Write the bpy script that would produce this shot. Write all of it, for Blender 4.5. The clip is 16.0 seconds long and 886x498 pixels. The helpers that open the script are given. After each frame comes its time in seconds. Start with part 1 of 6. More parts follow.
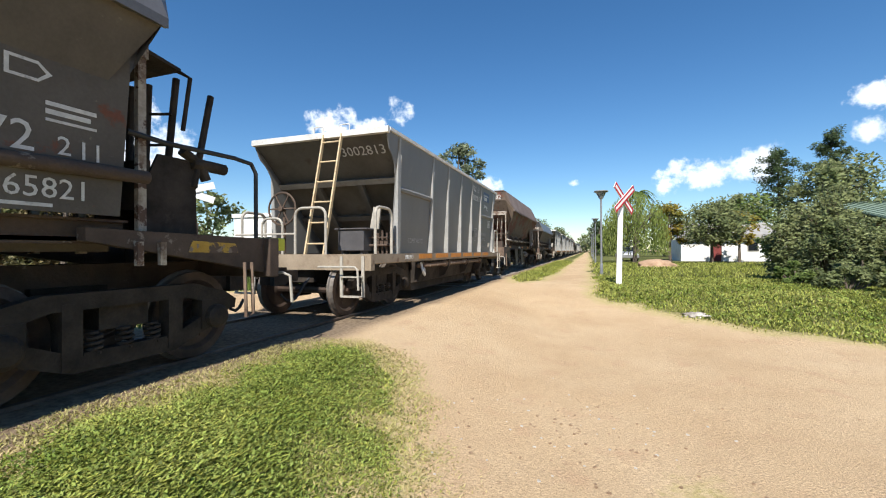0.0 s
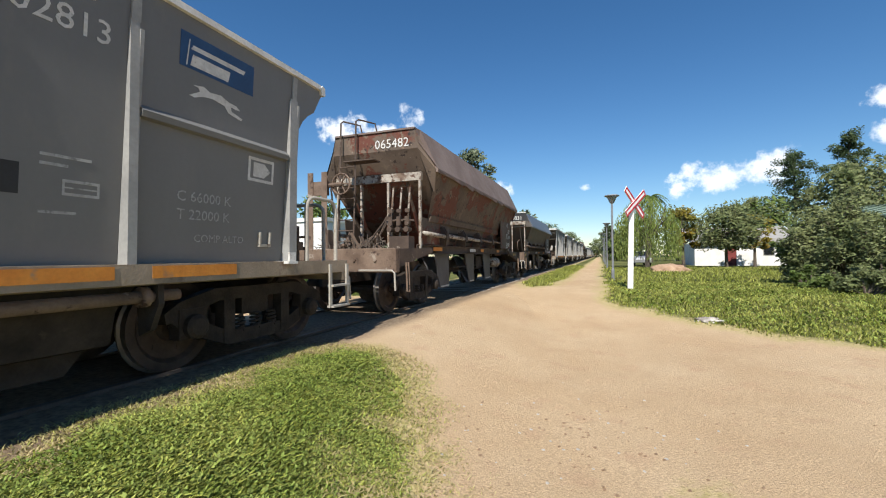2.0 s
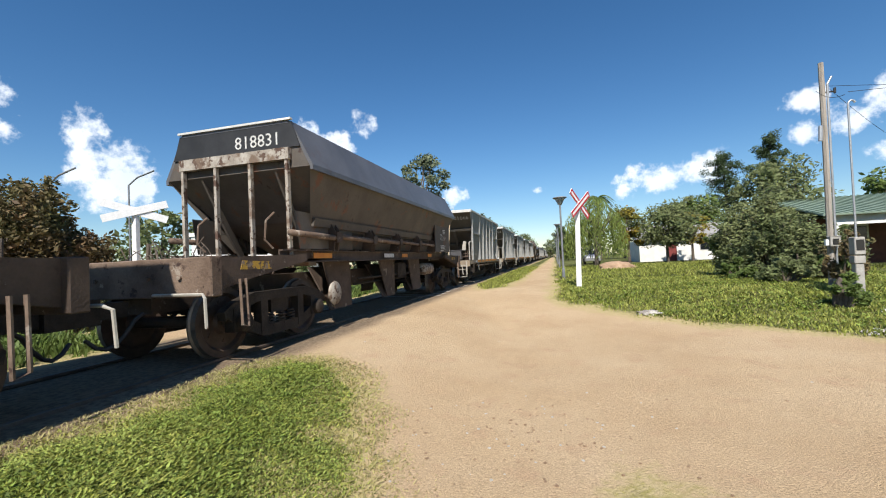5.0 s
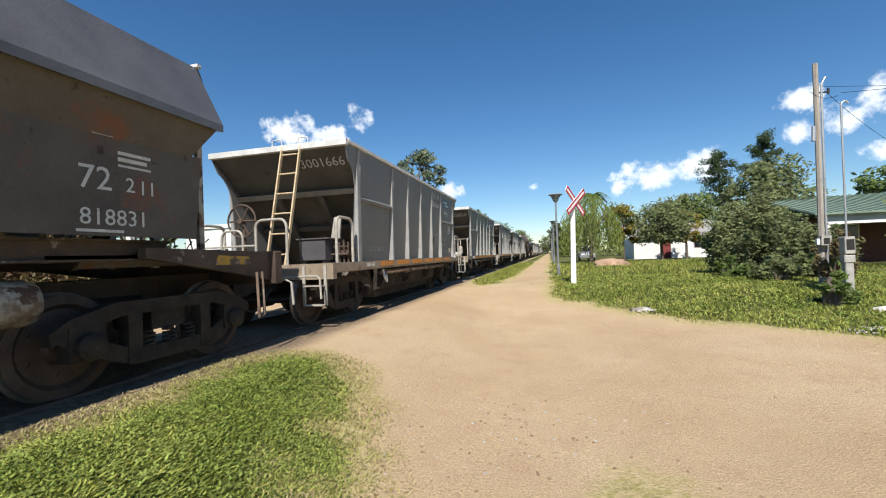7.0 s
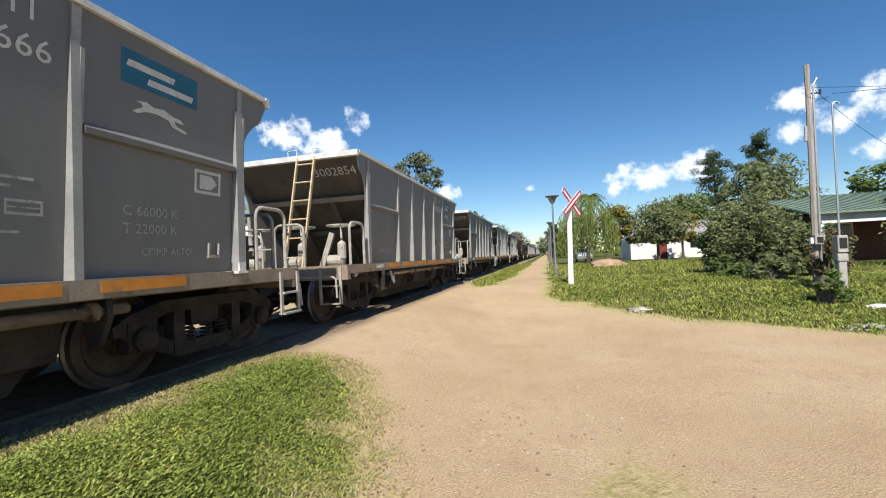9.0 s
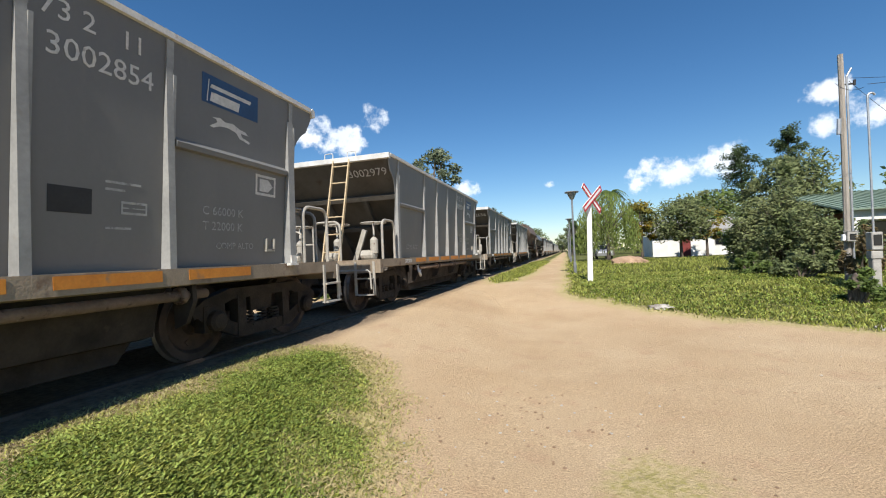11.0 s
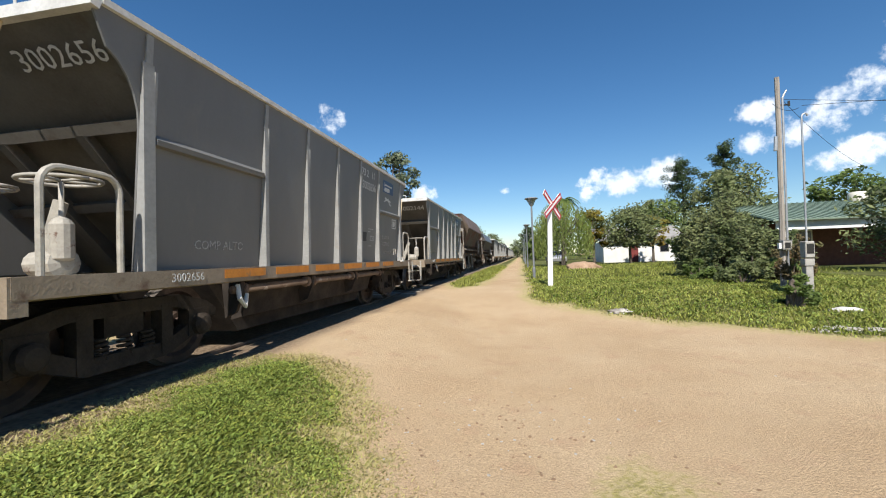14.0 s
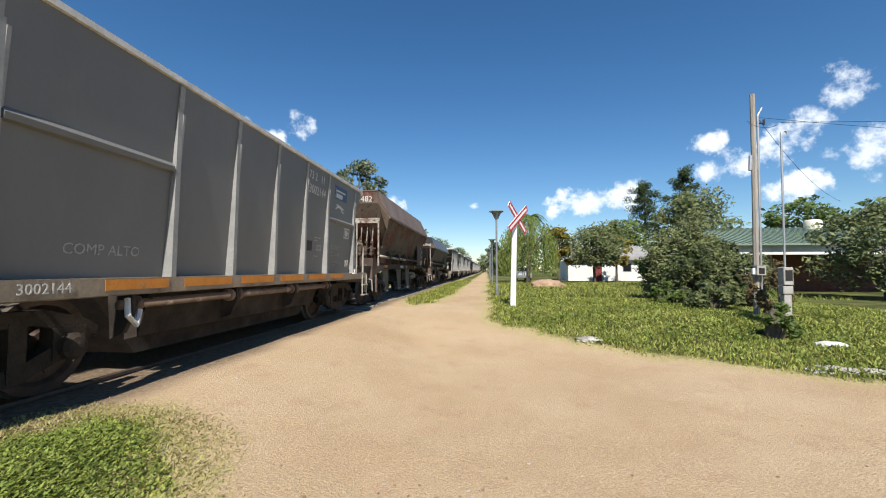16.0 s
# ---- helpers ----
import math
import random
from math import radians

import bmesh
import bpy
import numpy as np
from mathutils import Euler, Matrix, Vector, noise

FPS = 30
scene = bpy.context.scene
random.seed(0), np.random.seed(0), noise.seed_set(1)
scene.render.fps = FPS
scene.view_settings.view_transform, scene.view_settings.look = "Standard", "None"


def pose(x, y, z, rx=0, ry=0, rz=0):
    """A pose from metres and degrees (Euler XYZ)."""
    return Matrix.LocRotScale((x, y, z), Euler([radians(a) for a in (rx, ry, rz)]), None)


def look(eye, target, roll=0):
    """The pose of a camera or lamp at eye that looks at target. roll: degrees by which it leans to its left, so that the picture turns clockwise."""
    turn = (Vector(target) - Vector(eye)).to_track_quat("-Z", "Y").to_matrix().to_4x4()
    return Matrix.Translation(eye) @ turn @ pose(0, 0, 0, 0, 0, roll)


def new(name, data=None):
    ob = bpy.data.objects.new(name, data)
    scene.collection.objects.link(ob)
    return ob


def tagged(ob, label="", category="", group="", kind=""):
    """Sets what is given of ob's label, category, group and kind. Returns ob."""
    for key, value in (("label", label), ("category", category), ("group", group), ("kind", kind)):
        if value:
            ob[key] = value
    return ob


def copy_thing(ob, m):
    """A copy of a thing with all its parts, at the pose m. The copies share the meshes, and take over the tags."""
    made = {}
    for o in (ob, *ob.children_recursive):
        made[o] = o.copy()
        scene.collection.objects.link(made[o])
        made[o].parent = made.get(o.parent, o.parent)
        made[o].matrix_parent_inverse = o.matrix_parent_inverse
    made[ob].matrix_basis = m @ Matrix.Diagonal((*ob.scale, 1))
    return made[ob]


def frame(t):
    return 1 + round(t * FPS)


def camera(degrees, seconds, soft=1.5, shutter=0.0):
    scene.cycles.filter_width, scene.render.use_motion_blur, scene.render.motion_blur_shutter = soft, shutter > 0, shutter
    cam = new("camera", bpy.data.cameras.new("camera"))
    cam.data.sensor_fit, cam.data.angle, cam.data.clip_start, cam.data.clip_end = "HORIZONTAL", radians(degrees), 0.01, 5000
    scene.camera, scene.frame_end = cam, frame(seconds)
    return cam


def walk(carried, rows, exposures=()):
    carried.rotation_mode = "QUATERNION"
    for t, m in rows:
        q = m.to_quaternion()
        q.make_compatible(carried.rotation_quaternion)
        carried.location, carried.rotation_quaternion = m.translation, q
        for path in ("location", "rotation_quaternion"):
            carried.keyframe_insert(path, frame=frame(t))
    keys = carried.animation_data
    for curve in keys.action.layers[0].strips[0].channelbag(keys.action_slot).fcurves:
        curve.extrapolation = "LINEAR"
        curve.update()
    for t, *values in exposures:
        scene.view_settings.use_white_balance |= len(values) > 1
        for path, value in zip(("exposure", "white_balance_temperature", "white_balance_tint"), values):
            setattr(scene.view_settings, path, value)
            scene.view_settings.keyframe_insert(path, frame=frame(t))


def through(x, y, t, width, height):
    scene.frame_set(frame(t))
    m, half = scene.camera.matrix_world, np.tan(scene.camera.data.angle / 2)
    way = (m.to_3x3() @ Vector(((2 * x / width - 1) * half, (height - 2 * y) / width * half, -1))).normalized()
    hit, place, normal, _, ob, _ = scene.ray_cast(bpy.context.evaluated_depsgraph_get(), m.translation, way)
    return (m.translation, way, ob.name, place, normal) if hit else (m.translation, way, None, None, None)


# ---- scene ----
cam = camera(93.0, 16.0, soft=1.1)
PATH = [
    (0.0, pose(-0.122, 0.064, 1.552, 90.26, 0.26, 19.10)),
    (0.5, pose(-0.057, 0.051, 1.549, 90.75, 4.19, 15.16)),
    (1.0, pose(-0.064, 0.029, 1.546, 90.45, 2.29, 15.83)),
    (1.5, pose(-0.060, 0.022, 1.547, 90.68, 1.08, 18.85)),
    (2.0, pose(-0.087, 0.002, 1.550, 91.00, 0.48, 20.54)),
    (2.5, pose(-0.068, 0.007, 1.555, 91.49, 0.14, 22.75)),
    (3.0, pose(-0.070, 0.009, 1.557, 91.63, 0.09, 23.66)),
    (3.5, pose(-0.005, 0.017, 1.560, 91.87, 0.29, 23.84)),
    (4.0, pose(0.045, 0.026, 1.562, 92.38, 0.99, 23.57)),
    (4.5, pose(0.093, 0.048, 1.558, 91.86, 1.97, 18.84)),
    (5.0, pose(0.061, 0.016, 1.542, 91.57, 2.70, 14.89)),
    (7.5, pose(0.063, -0.045, 1.552, 90.92, 2.25, 14.25)),
    (8.0, pose(0.081, -0.086, 1.552, 91.04, 2.81, 14.13)),
    (8.5, pose(0.067, -0.059, 1.546, 91.29, 2.67, 14.64)),
    (9.0, pose(0.063, -0.085, 1.546, 91.22, 2.72, 13.92)),
    (11.5, pose(0.074, -0.115, 1.522, 90.82, 2.44, 16.66)),
    (12.0, pose(0.060, 0.013, 1.528, 90.47, 2.06, 14.51)),
    (12.5, pose(0.065, 0.043, 1.543, 90.43, 2.67, 13.70)),
    (13.0, pose(0.050, 0.053, 1.530, 90.22, 2.89, 11.70)),
    (13.5, pose(-0.009, 0.024, 1.530, 90.59, 2.38, 10.50)),
    (14.0, pose(-0.169, -0.030, 1.535, 91.23, 2.01, 10.47)),
    (14.5, pose(-0.243, 0.161, 1.521, 91.14, 2.43, 8.49)),
    (15.0, pose(-0.149, 0.424, 1.548, 90.65, 2.25, 7.39)),
    (15.5, pose(-0.050, 0.864, 1.550, 91.68, 0.89, 7.95)),
    (16.0, pose(0.000, 1.375, 1.578, 92.87, 0.05, 6.00)),
]
walk(cam, PATH, exposures=((0.0, 0.72), (0.5, 0.49), (1.0, 0.56), (2.0, 0.54), (3.5, 0.62), (5.0, 0.52), (16.0, 0.51)))

# ---- sky, sun ----
SUN_ELEV, SUN_AZ = 47.0, 173.0     # azimuth clockwise from +y: behind the camera, nearly along the tracks


def ease(a, b, v):
    u = min(1.0, max(0.0, (v - a) / (b - a)))
    return u * u * (3 - 2 * u)


world = bpy.data.worlds.new("sky")
scene.world = world
world.use_nodes = True
wn, wl = world.node_tree.nodes, world.node_tree.links
wn.clear()
w_out = wn.new("ShaderNodeOutputWorld")
w_bg = wn.new("ShaderNodeBackground")
w_bg.inputs["Strength"].default_value = 0.083
w_sky = wn.new("ShaderNodeTexSky")
w_sky.sky_type = "NISHITA"
w_sky.sun_disc = False
w_sky.sun_elevation = radians(SUN_ELEV)
w_sky.sun_rotation = radians(SUN_AZ)
w_sky.air_density, w_sky.dust_density, w_sky.ozone_density = 1.0, 0.1, 4.0
w_tc = wn.new("ShaderNodeTexCoord")


def w_math(op, a, b=None):
    n = wn.new("ShaderNodeMath")
    n.operation = op
    for i, v in enumerate((a, b)):
        if v is None:
            continue
        if isinstance(v, (int, float)):
            n.inputs[i].default_value = v
        else:
            wl.new(v, n.inputs[i])
    return n.outputs[0]


w_noise = wn.new("ShaderNodeTexNoise")
w_noise.inputs["Scale"].default_value = 21.0
w_noise.inputs["Detail"].default_value = 8.0
w_noise.inputs["Roughness"].default_value = 0.62
wl.new(w_tc.outputs["Generated"], w_noise.inputs["Vector"])


def cloud(az, el, wide, high, weight):
    """One cumulus heap: azimuth clockwise from +y and elevation of its middle, half sizes in degrees."""
    a, e = radians(az), radians(el)
    mid = Vector((math.sin(a) * math.cos(e), math.cos(a) * math.cos(e), math.sin(e)))
    side = Vector((math.cos(a), -math.sin(a), 0))
    up = side.cross(mid)
    total = None
    for axis, half in ((side, wide), (up, high)):
        d = wn.new("ShaderNodeVectorMath")
        d.operation = "DOT_PRODUCT"
        wl.new(w_tc.outputs["Generated"], d.inputs[0])
        d.inputs[1].default_value = axis / math.sin(radians(half))
        off = w_math("SUBTRACT", d.outputs["Value"], axis.dot(mid) / math.sin(radians(half)))
        sq = w_math("MULTIPLY", off, off)
        total = sq if total is None else w_math("ADD", total, sq)
    d = wn.new("ShaderNodeVectorMath")
    d.operation = "DOT_PRODUCT"
    wl.new(w_tc.outputs["Generated"], d.inputs[0])
    d.inputs[1].default_value = mid
    front = w_math("GREATER_THAN", d.outputs["Value"], 0.3)
    return w_math("MULTIPLY", w_math("MULTIPLY", w_math("MAXIMUM", w_math("SUBTRACT", 1.0, total), 0.0), weight), front)


CLOUDS = [(-33.5, 16.6, 5.5, 2.6, 1.0), (-29.5, 15.5, 4.5, 3.0, 1.0), (-25.0, 18.2, 2.4, 2.6, .95), (-12.6, 8.6, 3.0, 1.9, 1.0), (-1.5, 9.0, 1.3, 1.0, .55), (-53, 10.5, 5, 5.5, 1.1), (-55, 15, 3, 3, .9),
          (-65, 17, 5.5, 4, 1.0), (-61, 14, 3, 2.4, .8), (13, 8.6, 8.5, 2.6, 1.0), (18, 9.6, 4.5, 2.4, .9), (26.5, 14.6, 2.6, 1.8, .9), (27.5, 11.2, 3.4, 1.7, .9), (31, 12.3, 4.5, 2.4, 1.0), (35, 14.6, 3.6, 2.8, 1.0), (38.2, 17.6, 2.8, 2.8, 1.0), (34.5, 8.8, 4.5, 2.2, 1.0),
          (41, 11, 5, 4, 1.0), (50, 14, 9, 6, 1.0), (-95, 15, 9, 6, .9), (100, 14, 12, 6, .9), (140, 12, 10, 5, .9), (-140, 13, 12, 5, .9), (-160, 25, 9, 5, .9)]
c_sum = None
for c in CLOUDS:
    one = cloud(*c)
    c_sum = one if c_sum is None else w_math("MAXIMUM", c_sum, one)
c_edge = w_math("ADD", w_math("MULTIPLY", c_sum, 0.6), w_math("MULTIPLY", w_noise.outputs["Fac"], 1.7))
c_ramp = wn.new("ShaderNodeMapRange")
c_ramp.inputs["From Min"].default_value, c_ramp.inputs["From Max"].default_value = 1.10, 1.46
c_ramp.interpolation_type = "SMOOTHSTEP"
wl.new(c_edge, c_ramp.inputs["Value"])
c_gate = w_math("MULTIPLY", c_ramp.outputs[0], w_math("GREATER_THAN", c_sum, 0.005))
w_shade = wn.new("ShaderNodeTexNoise")
w_shade.inputs["Scale"].default_value = 9.0
w_shade.inputs["Detail"].default_value = 5.0
wl.new(w_tc.outputs["Generated"], w_shade.inputs["Vector"])
c_col = wn.new("ShaderNodeMix")
c_col.data_type = "RGBA"
c_col.inputs["A"].default_value = (7.0, 8.0, 9.4, 1)
c_col.inputs["B"].default_value = (12.5, 12.6, 12.6, 1)
wl.new(w_shade.outputs["Fac"], c_col.inputs["Factor"])
c_mix = wn.new("ShaderNodeMix")
c_mix.data_type = "RGBA"
wl.new(w_math("MULTIPLY", c_gate, 0.88), c_mix.inputs["Factor"])
w_hue = wn.new("ShaderNodeHueSaturation")
w_hue.inputs["Saturation"].default_value = 1.22
wl.new(w_sky.outputs[0], w_hue.inputs["Color"])
wl.new(w_hue.outputs[0], c_mix.inputs["A"])
wl.new(c_col.outputs["Result"], c_mix.inputs["B"])
wl.new(c_mix.outputs["Result"], w_bg.inputs["Color"])
wl.new(w_bg.outputs[0], w_out.inputs[0])

sun = new("sun", bpy.data.lights.new("sun", "SUN"))
sun.data.energy, sun.data.angle, sun.data.color = 4.7, radians(0.55), (1.0, 0.95, 0.88)
s_az, s_el = radians(SUN_AZ), radians(SUN_ELEV)
TO_SUN = Vector((math.sin(s_az) * math.cos(s_el), math.cos(s_az) * math.cos(s_el), math.sin(s_el)))
sun.matrix_world = look(tuple(TO_SUN * 60), (0, 0, 0))
scene.view_settings.exposure = 0.55


# ---- materials ----
def surface(name, colours, scale=3.0, detail=6.0, rough=0.8, metal=0.0, bump=0.3, fine=40.0, spots=None, vary=0.0, stretch=(1, 1, 1), spec=0.5, grit=0.45):
    """A worn surface: two or three colours blended by coarse noise, fine grain and relief. spots: (colour, scale, from, to) patches of wear."""
    m = bpy.data.materials.new(name)
    m.use_nodes = True
    n, l = m.node_tree.nodes, m.node_tree.links
    b = n["Principled BSDF"]
    b.inputs["Roughness"].default_value, b.inputs["Metallic"].default_value = rough, metal
    b.inputs["Specular IOR Level"].default_value = spec
    tc = n.new("ShaderNodeTexCoord")
    mp = n.new("ShaderNodeMapping")
    mp.inputs["Scale"].default_value = stretch
    l.new(tc.outputs["Object"], mp.inputs["Vector"])
    co = n.new("ShaderNodeTexNoise")
    co.inputs["Scale"].default_value, co.inputs["Detail"].default_value, co.inputs["Roughness"].default_value = scale, detail, 0.6
    l.new(mp.outputs[0], co.inputs["Vector"])
    fi = n.new("ShaderNodeTexNoise")
    fi.inputs["Scale"].default_value, fi.inputs["Detail"].default_value = fine, 4.0
    l.new(tc.outputs["Object"], fi.inputs["Vector"])
    ramp = n.new("ShaderNodeValToRGB")
    e = ramp.color_ramp.elements
    e[0].position, e[1].position = 0.35, 0.65
    e[0].color, e[1].color = (*colours[0], 1), (*colours[-1], 1)
    if len(colours) > 2:
        mid = e.new(0.5)
        mid.color = (*colours[1], 1)
    l.new(co.outputs["Fac"], ramp.inputs[0])
    last = ramp.outputs[0]
    for colour, sc, lo, hi in spots or ():
        sp = n.new("ShaderNodeTexNoise")
        sp.inputs["Scale"].default_value, sp.inputs["Detail"].default_value, sp.inputs["Roughness"].default_value = sc, 7.0, 0.65
        l.new(mp.outputs[0], sp.inputs["Vector"])
        mr = n.new("ShaderNodeMapRange")
        mr.inputs["From Min"].default_value, mr.inputs["From Max"].default_value = lo, hi
        l.new(sp.outputs["Fac"], mr.inputs["Value"])
        mx = n.new("ShaderNodeMix")
        mx.data_type = "RGBA"
        l.new(mr.outputs[0], mx.inputs["Factor"])
        l.new(last, mx.inputs["A"])
        mx.inputs["B"].default_value = (*colour, 1)
        last = mx.outputs["Result"]
    grain = n.new("ShaderNodeMix")
    grain.data_type, grain.blend_type = "RGBA", "MULTIPLY"
    grain.inputs["Factor"].default_value = grit
    gr = n.new("ShaderNodeMapRange")
    gr.inputs["To Min"].default_value, gr.inputs["To Max"].default_value = 0.55, 1.4
    l.new(fi.outputs["Fac"], gr.inputs["Value"])
    l.new(last, grain.inputs["A"])
    l.new(gr.outputs[0], grain.inputs["B"])
    last = grain.outputs["Result"]
    if vary:
        geo = n.new("ShaderNodeNewGeometry")
        hs = n.new("ShaderNodeHueSaturation")
        vr = n.new("ShaderNodeMapRange")
        vr.inputs["To Min"].default_value, vr.inputs["To Max"].default_value = 1 - vary, 1 + vary
        l.new(geo.outputs["Random Per Island"], vr.inputs["Value"])
        l.new(vr.outputs[0], hs.inputs["Value"])
        l.new(last, hs.inputs["Color"])
        last = hs.outputs[0]
    l.new(last, b.inputs["Base Color"])
    if bump:
        bp = n.new("ShaderNodeBump")
        bp.inputs["Strength"].default_value, bp.inputs["Distance"].default_value = bump, 0.02
        l.new(fi.outputs["Fac"], bp.inputs["Height"])
        l.new(bp.outputs[0], b.inputs["Normal"])
    return m


RUST, RUST_DARK = (0.11, 0.042, 0.022), (0.045, 0.024, 0.017)
M_GREY = surface("grey_wagon_paint", [(0.142, 0.140, 0.134), (0.170, 0.167, 0.159)], 0.9, rough=0.55, grit=.12, bump=0.02, fine=25, spots=[((0.22, 0.2, 0.17), 2.2, .58, .9)], stretch=(1, 1, .35))
# the side sheets' grey, lightened to carry the sun on the ribs
M_RIB = surface("sunlit_rib_grey", [(0.24, 0.24, 0.23), (0.31, 0.308, 0.292)], 3, rough=0.6, bump=0.06, fine=25, spots=[((0.25, 0.2, 0.15), 4, .62, .8)])
M_GREY_IN = surface("dusty_wagon_paint", [(0.20, 0.175, 0.14), (0.30, 0.27, 0.22)], 1.6, rough=0.8, bump=0.15, spots=[((0.12, 0.075, 0.05), 3.0, .58, .75)])
# dusty brown, with the shade below the overhanging end put into the colour
M_END = surface("shade_darkened_end_sheet", [(0.078, 0.069, 0.055), (0.12, 0.107, 0.087)], 1.6, rough=0.85, bump=0.15, spots=[((0.07, 0.045, 0.03), 3.0, .58, .75)])
M_PALE = surface("pale_rim_paint", [(0.50, 0.49, 0.46), (0.66, 0.65, 0.61)], 4, rough=0.6, bump=0.1, spots=[((0.30, 0.2, 0.13), 6, .62, .75)])
M_ORANGE = surface("orange_marking_paint", [(0.52, 0.18, 0.02), (0.62, 0.24, 0.03)], 6, rough=0.6, bump=0.1, spots=[((0.2, 0.15, 0.1), 5, .60, .72)])
M_RAILING = surface("worn_beige_tube_paint", [(0.30, 0.28, 0.24), (0.42, 0.39, 0.33)], 7, rough=0.6, bump=0.1, spots=[(RUST, 9, .6, .7)])
M_LADDER = surface("ochre_ladder_paint", [(0.50, 0.38, 0.22), (0.58, 0.46, 0.29)], 7, rough=0.65, bump=0.1, spots=[((0.3, 0.16, 0.08), 9, .58, .72)])
M_UNDER = surface("sooty_underframe", [(0.022, 0.018, 0.015), (0.056, 0.045, 0.036)], 3, rough=0.9, bump=0.3, spec=.25, spots=[((0.10, 0.076, 0.056), 4, .62, .8)])
M_BOGIE = surface("oily_cast_steel", [(0.018, 0.014, 0.011), (0.046, 0.035, 0.026)], 5, rough=0.8, bump=0.4, spec=.3)
M_WHEEL = surface("rusty_wheel_steel", [(0.045, 0.031, 0.024), (0.095, 0.065, 0.05)], 4, rough=0.6, metal=0.4, bump=0.2)
M_TREAD = surface("worn_wheel_tread", [(0.16, 0.135, 0.115), (0.26, 0.23, 0.20)], 4, rough=0.5, metal=0.6, bump=0.05)
M_RUSTY = surface("flaking_brown_hull", [(0.082, 0.058, 0.042), (0.135, 0.098, 0.07)], 1.4, rough=0.8, bump=0.25, spots=[((0.115, 0.034, 0.019), .8, .50, .525), ((0.15, 0.11, 0.078), 3.2, .60, .62), ((0.03, 0.018, 0.013), 5.5, .60, .63), ((0.20, 0.155, 0.115), 9, .655, .675)])
M_RUST_TOP = surface("dusty_mauve_hatch_cover", [(0.13, 0.092, 0.076), (0.19, 0.145, 0.125)], 1.2, rough=0.85, bump=0.2, spots=[((0.16, 0.08, 0.06), 2.5, .58, .75)])
M_DARKHULL = surface("dark_olive_hull", [(0.075, 0.063, 0.049), (0.112, 0.096, 0.076)], 1.4, rough=0.75, bump=0.2, spots=[((0.15, 0.05, 0.025), 2.6, .62, .68), ((0.2, 0.17, 0.13), 5, .66, .72)])
M_GREYHULL = surface("weathered_grey_hull", [(0.075, 0.063, 0.052), (0.115, 0.098, 0.08)], 1.6, rough=0.75, bump=0.2, spots=[((0.16, 0.07, 0.04), 2.2, .58, .66), (RUST_DARK, 6, .62, .7)])
M_STEEL_TOP = surface("galvanised_hatch_sheet", [(0.085, 0.085, 0.09), (0.13, 0.13, 0.135)], 1.2, rough=0.45, metal=0.1, bump=0.1, spots=[((0.10, 0.06, 0.045), 2.5, .6, .75)])
M_WORNWHITE = surface("chipped_white_beam", [(0.27, 0.235, 0.19), (0.42, 0.38, 0.32)], 5, rough=0.75, bump=0.25, spots=[((0.09, 0.05, 0.033), 7, .53, .57), ((0.16, 0.11, 0.075), 3, .52, .62)])
M_FRAME = surface("brown_underframe_paint", [(0.052, 0.034, 0.024), (0.095, 0.064, 0.045)], 3, rough=0.8, bump=0.3, spots=[((0.22, 0.18, 0.14), 4, .62, .66), (RUST_DARK, 7, .6, .7)])
M_RUSTTAN = surface("tan_rusty_steel", [(0.105, 0.068, 0.046), (0.20, 0.14, 0.10)], 2.5, rough=0.8, bump=0.3, spots=[((0.30, 0.25, 0.20), 4, .6, .64), (RUST_DARK, 6, .58, .64)])
M_CHUTE = surface("lavender_grey_chute", [(0.052, 0.050, 0.053), (0.085, 0.082, 0.085)], 2, rough=0.6, bump=0.1, spots=[(RUST, 5, .62, .72)])
M_STENCIL = surface("stencil_white", [(0.50, 0.49, 0.46), (0.62, 0.61, 0.58)], 12, rough=0.7, bump=0.0, spots=[((0.3, 0.29, 0.27), 14, .58, .68)])
M_FAINT = surface("worn_stencil_white", [(0.30, 0.30, 0.29), (0.42, 0.42, 0.40)], 12, rough=0.7, bump=0.0, spots=[((0.19, 0.19, 0.185), 14, .52, .62)])
M_BLUE = surface("blue_panel_paint", [(0.015, 0.05, 0.13), (0.02, 0.065, 0.16)], 3, rough=0.5, bump=0.03)
M_TEAL = surface("teal_panel_paint", [(0.01, 0.10, 0.18), (0.015, 0.13, 0.21)], 3, rough=0.5, bump=0.03)
M_BLACK = surface("black_paint", [(0.012, 0.012, 0.013), (0.025, 0.025, 0.026)], 3, rough=0.6, bump=0.05)
M_RAIL = surface("worn_rail_steel", [(0.07, 0.05, 0.04), (0.12, 0.09, 0.07)], 5, rough=0.6, metal=0.3, bump=0.15)
M_YELLOW = surface("yellow_green_paint", [(0.50, 0.50, 0.02), (0.62, 0.60, 0.05)], 4, rough=0.5, bump=0.05, spots=[((0.2, 0.17, 0.08), 7, .66, .8)])
M_CHIP = surface("chipped_yellow_paint", [(0.42, 0.24, 0.03), (0.50, 0.33, 0.05)], 6, rough=0.7, bump=0.2, spots=[((0.10, 0.065, 0.045), 6, .50, .53), ((0.22, 0.17, 0.13), 9, .58, .6)])
M_TAN = surface("tan_dusty_underframe", [(0.21, 0.163, 0.112), (0.31, 0.248, 0.178)], 2.2, rough=0.8, bump=0.2, spots=[((0.14, 0.085, 0.055), 3.5, .56, .7)])
M_WHITE = surface("white_sign_paint", [(0.74, 0.74, 0.72), (0.82, 0.82, 0.80)], 4, rough=0.55, bump=0.05, spots=[((0.5, 0.48, 0.43), 7, .66, .8)])
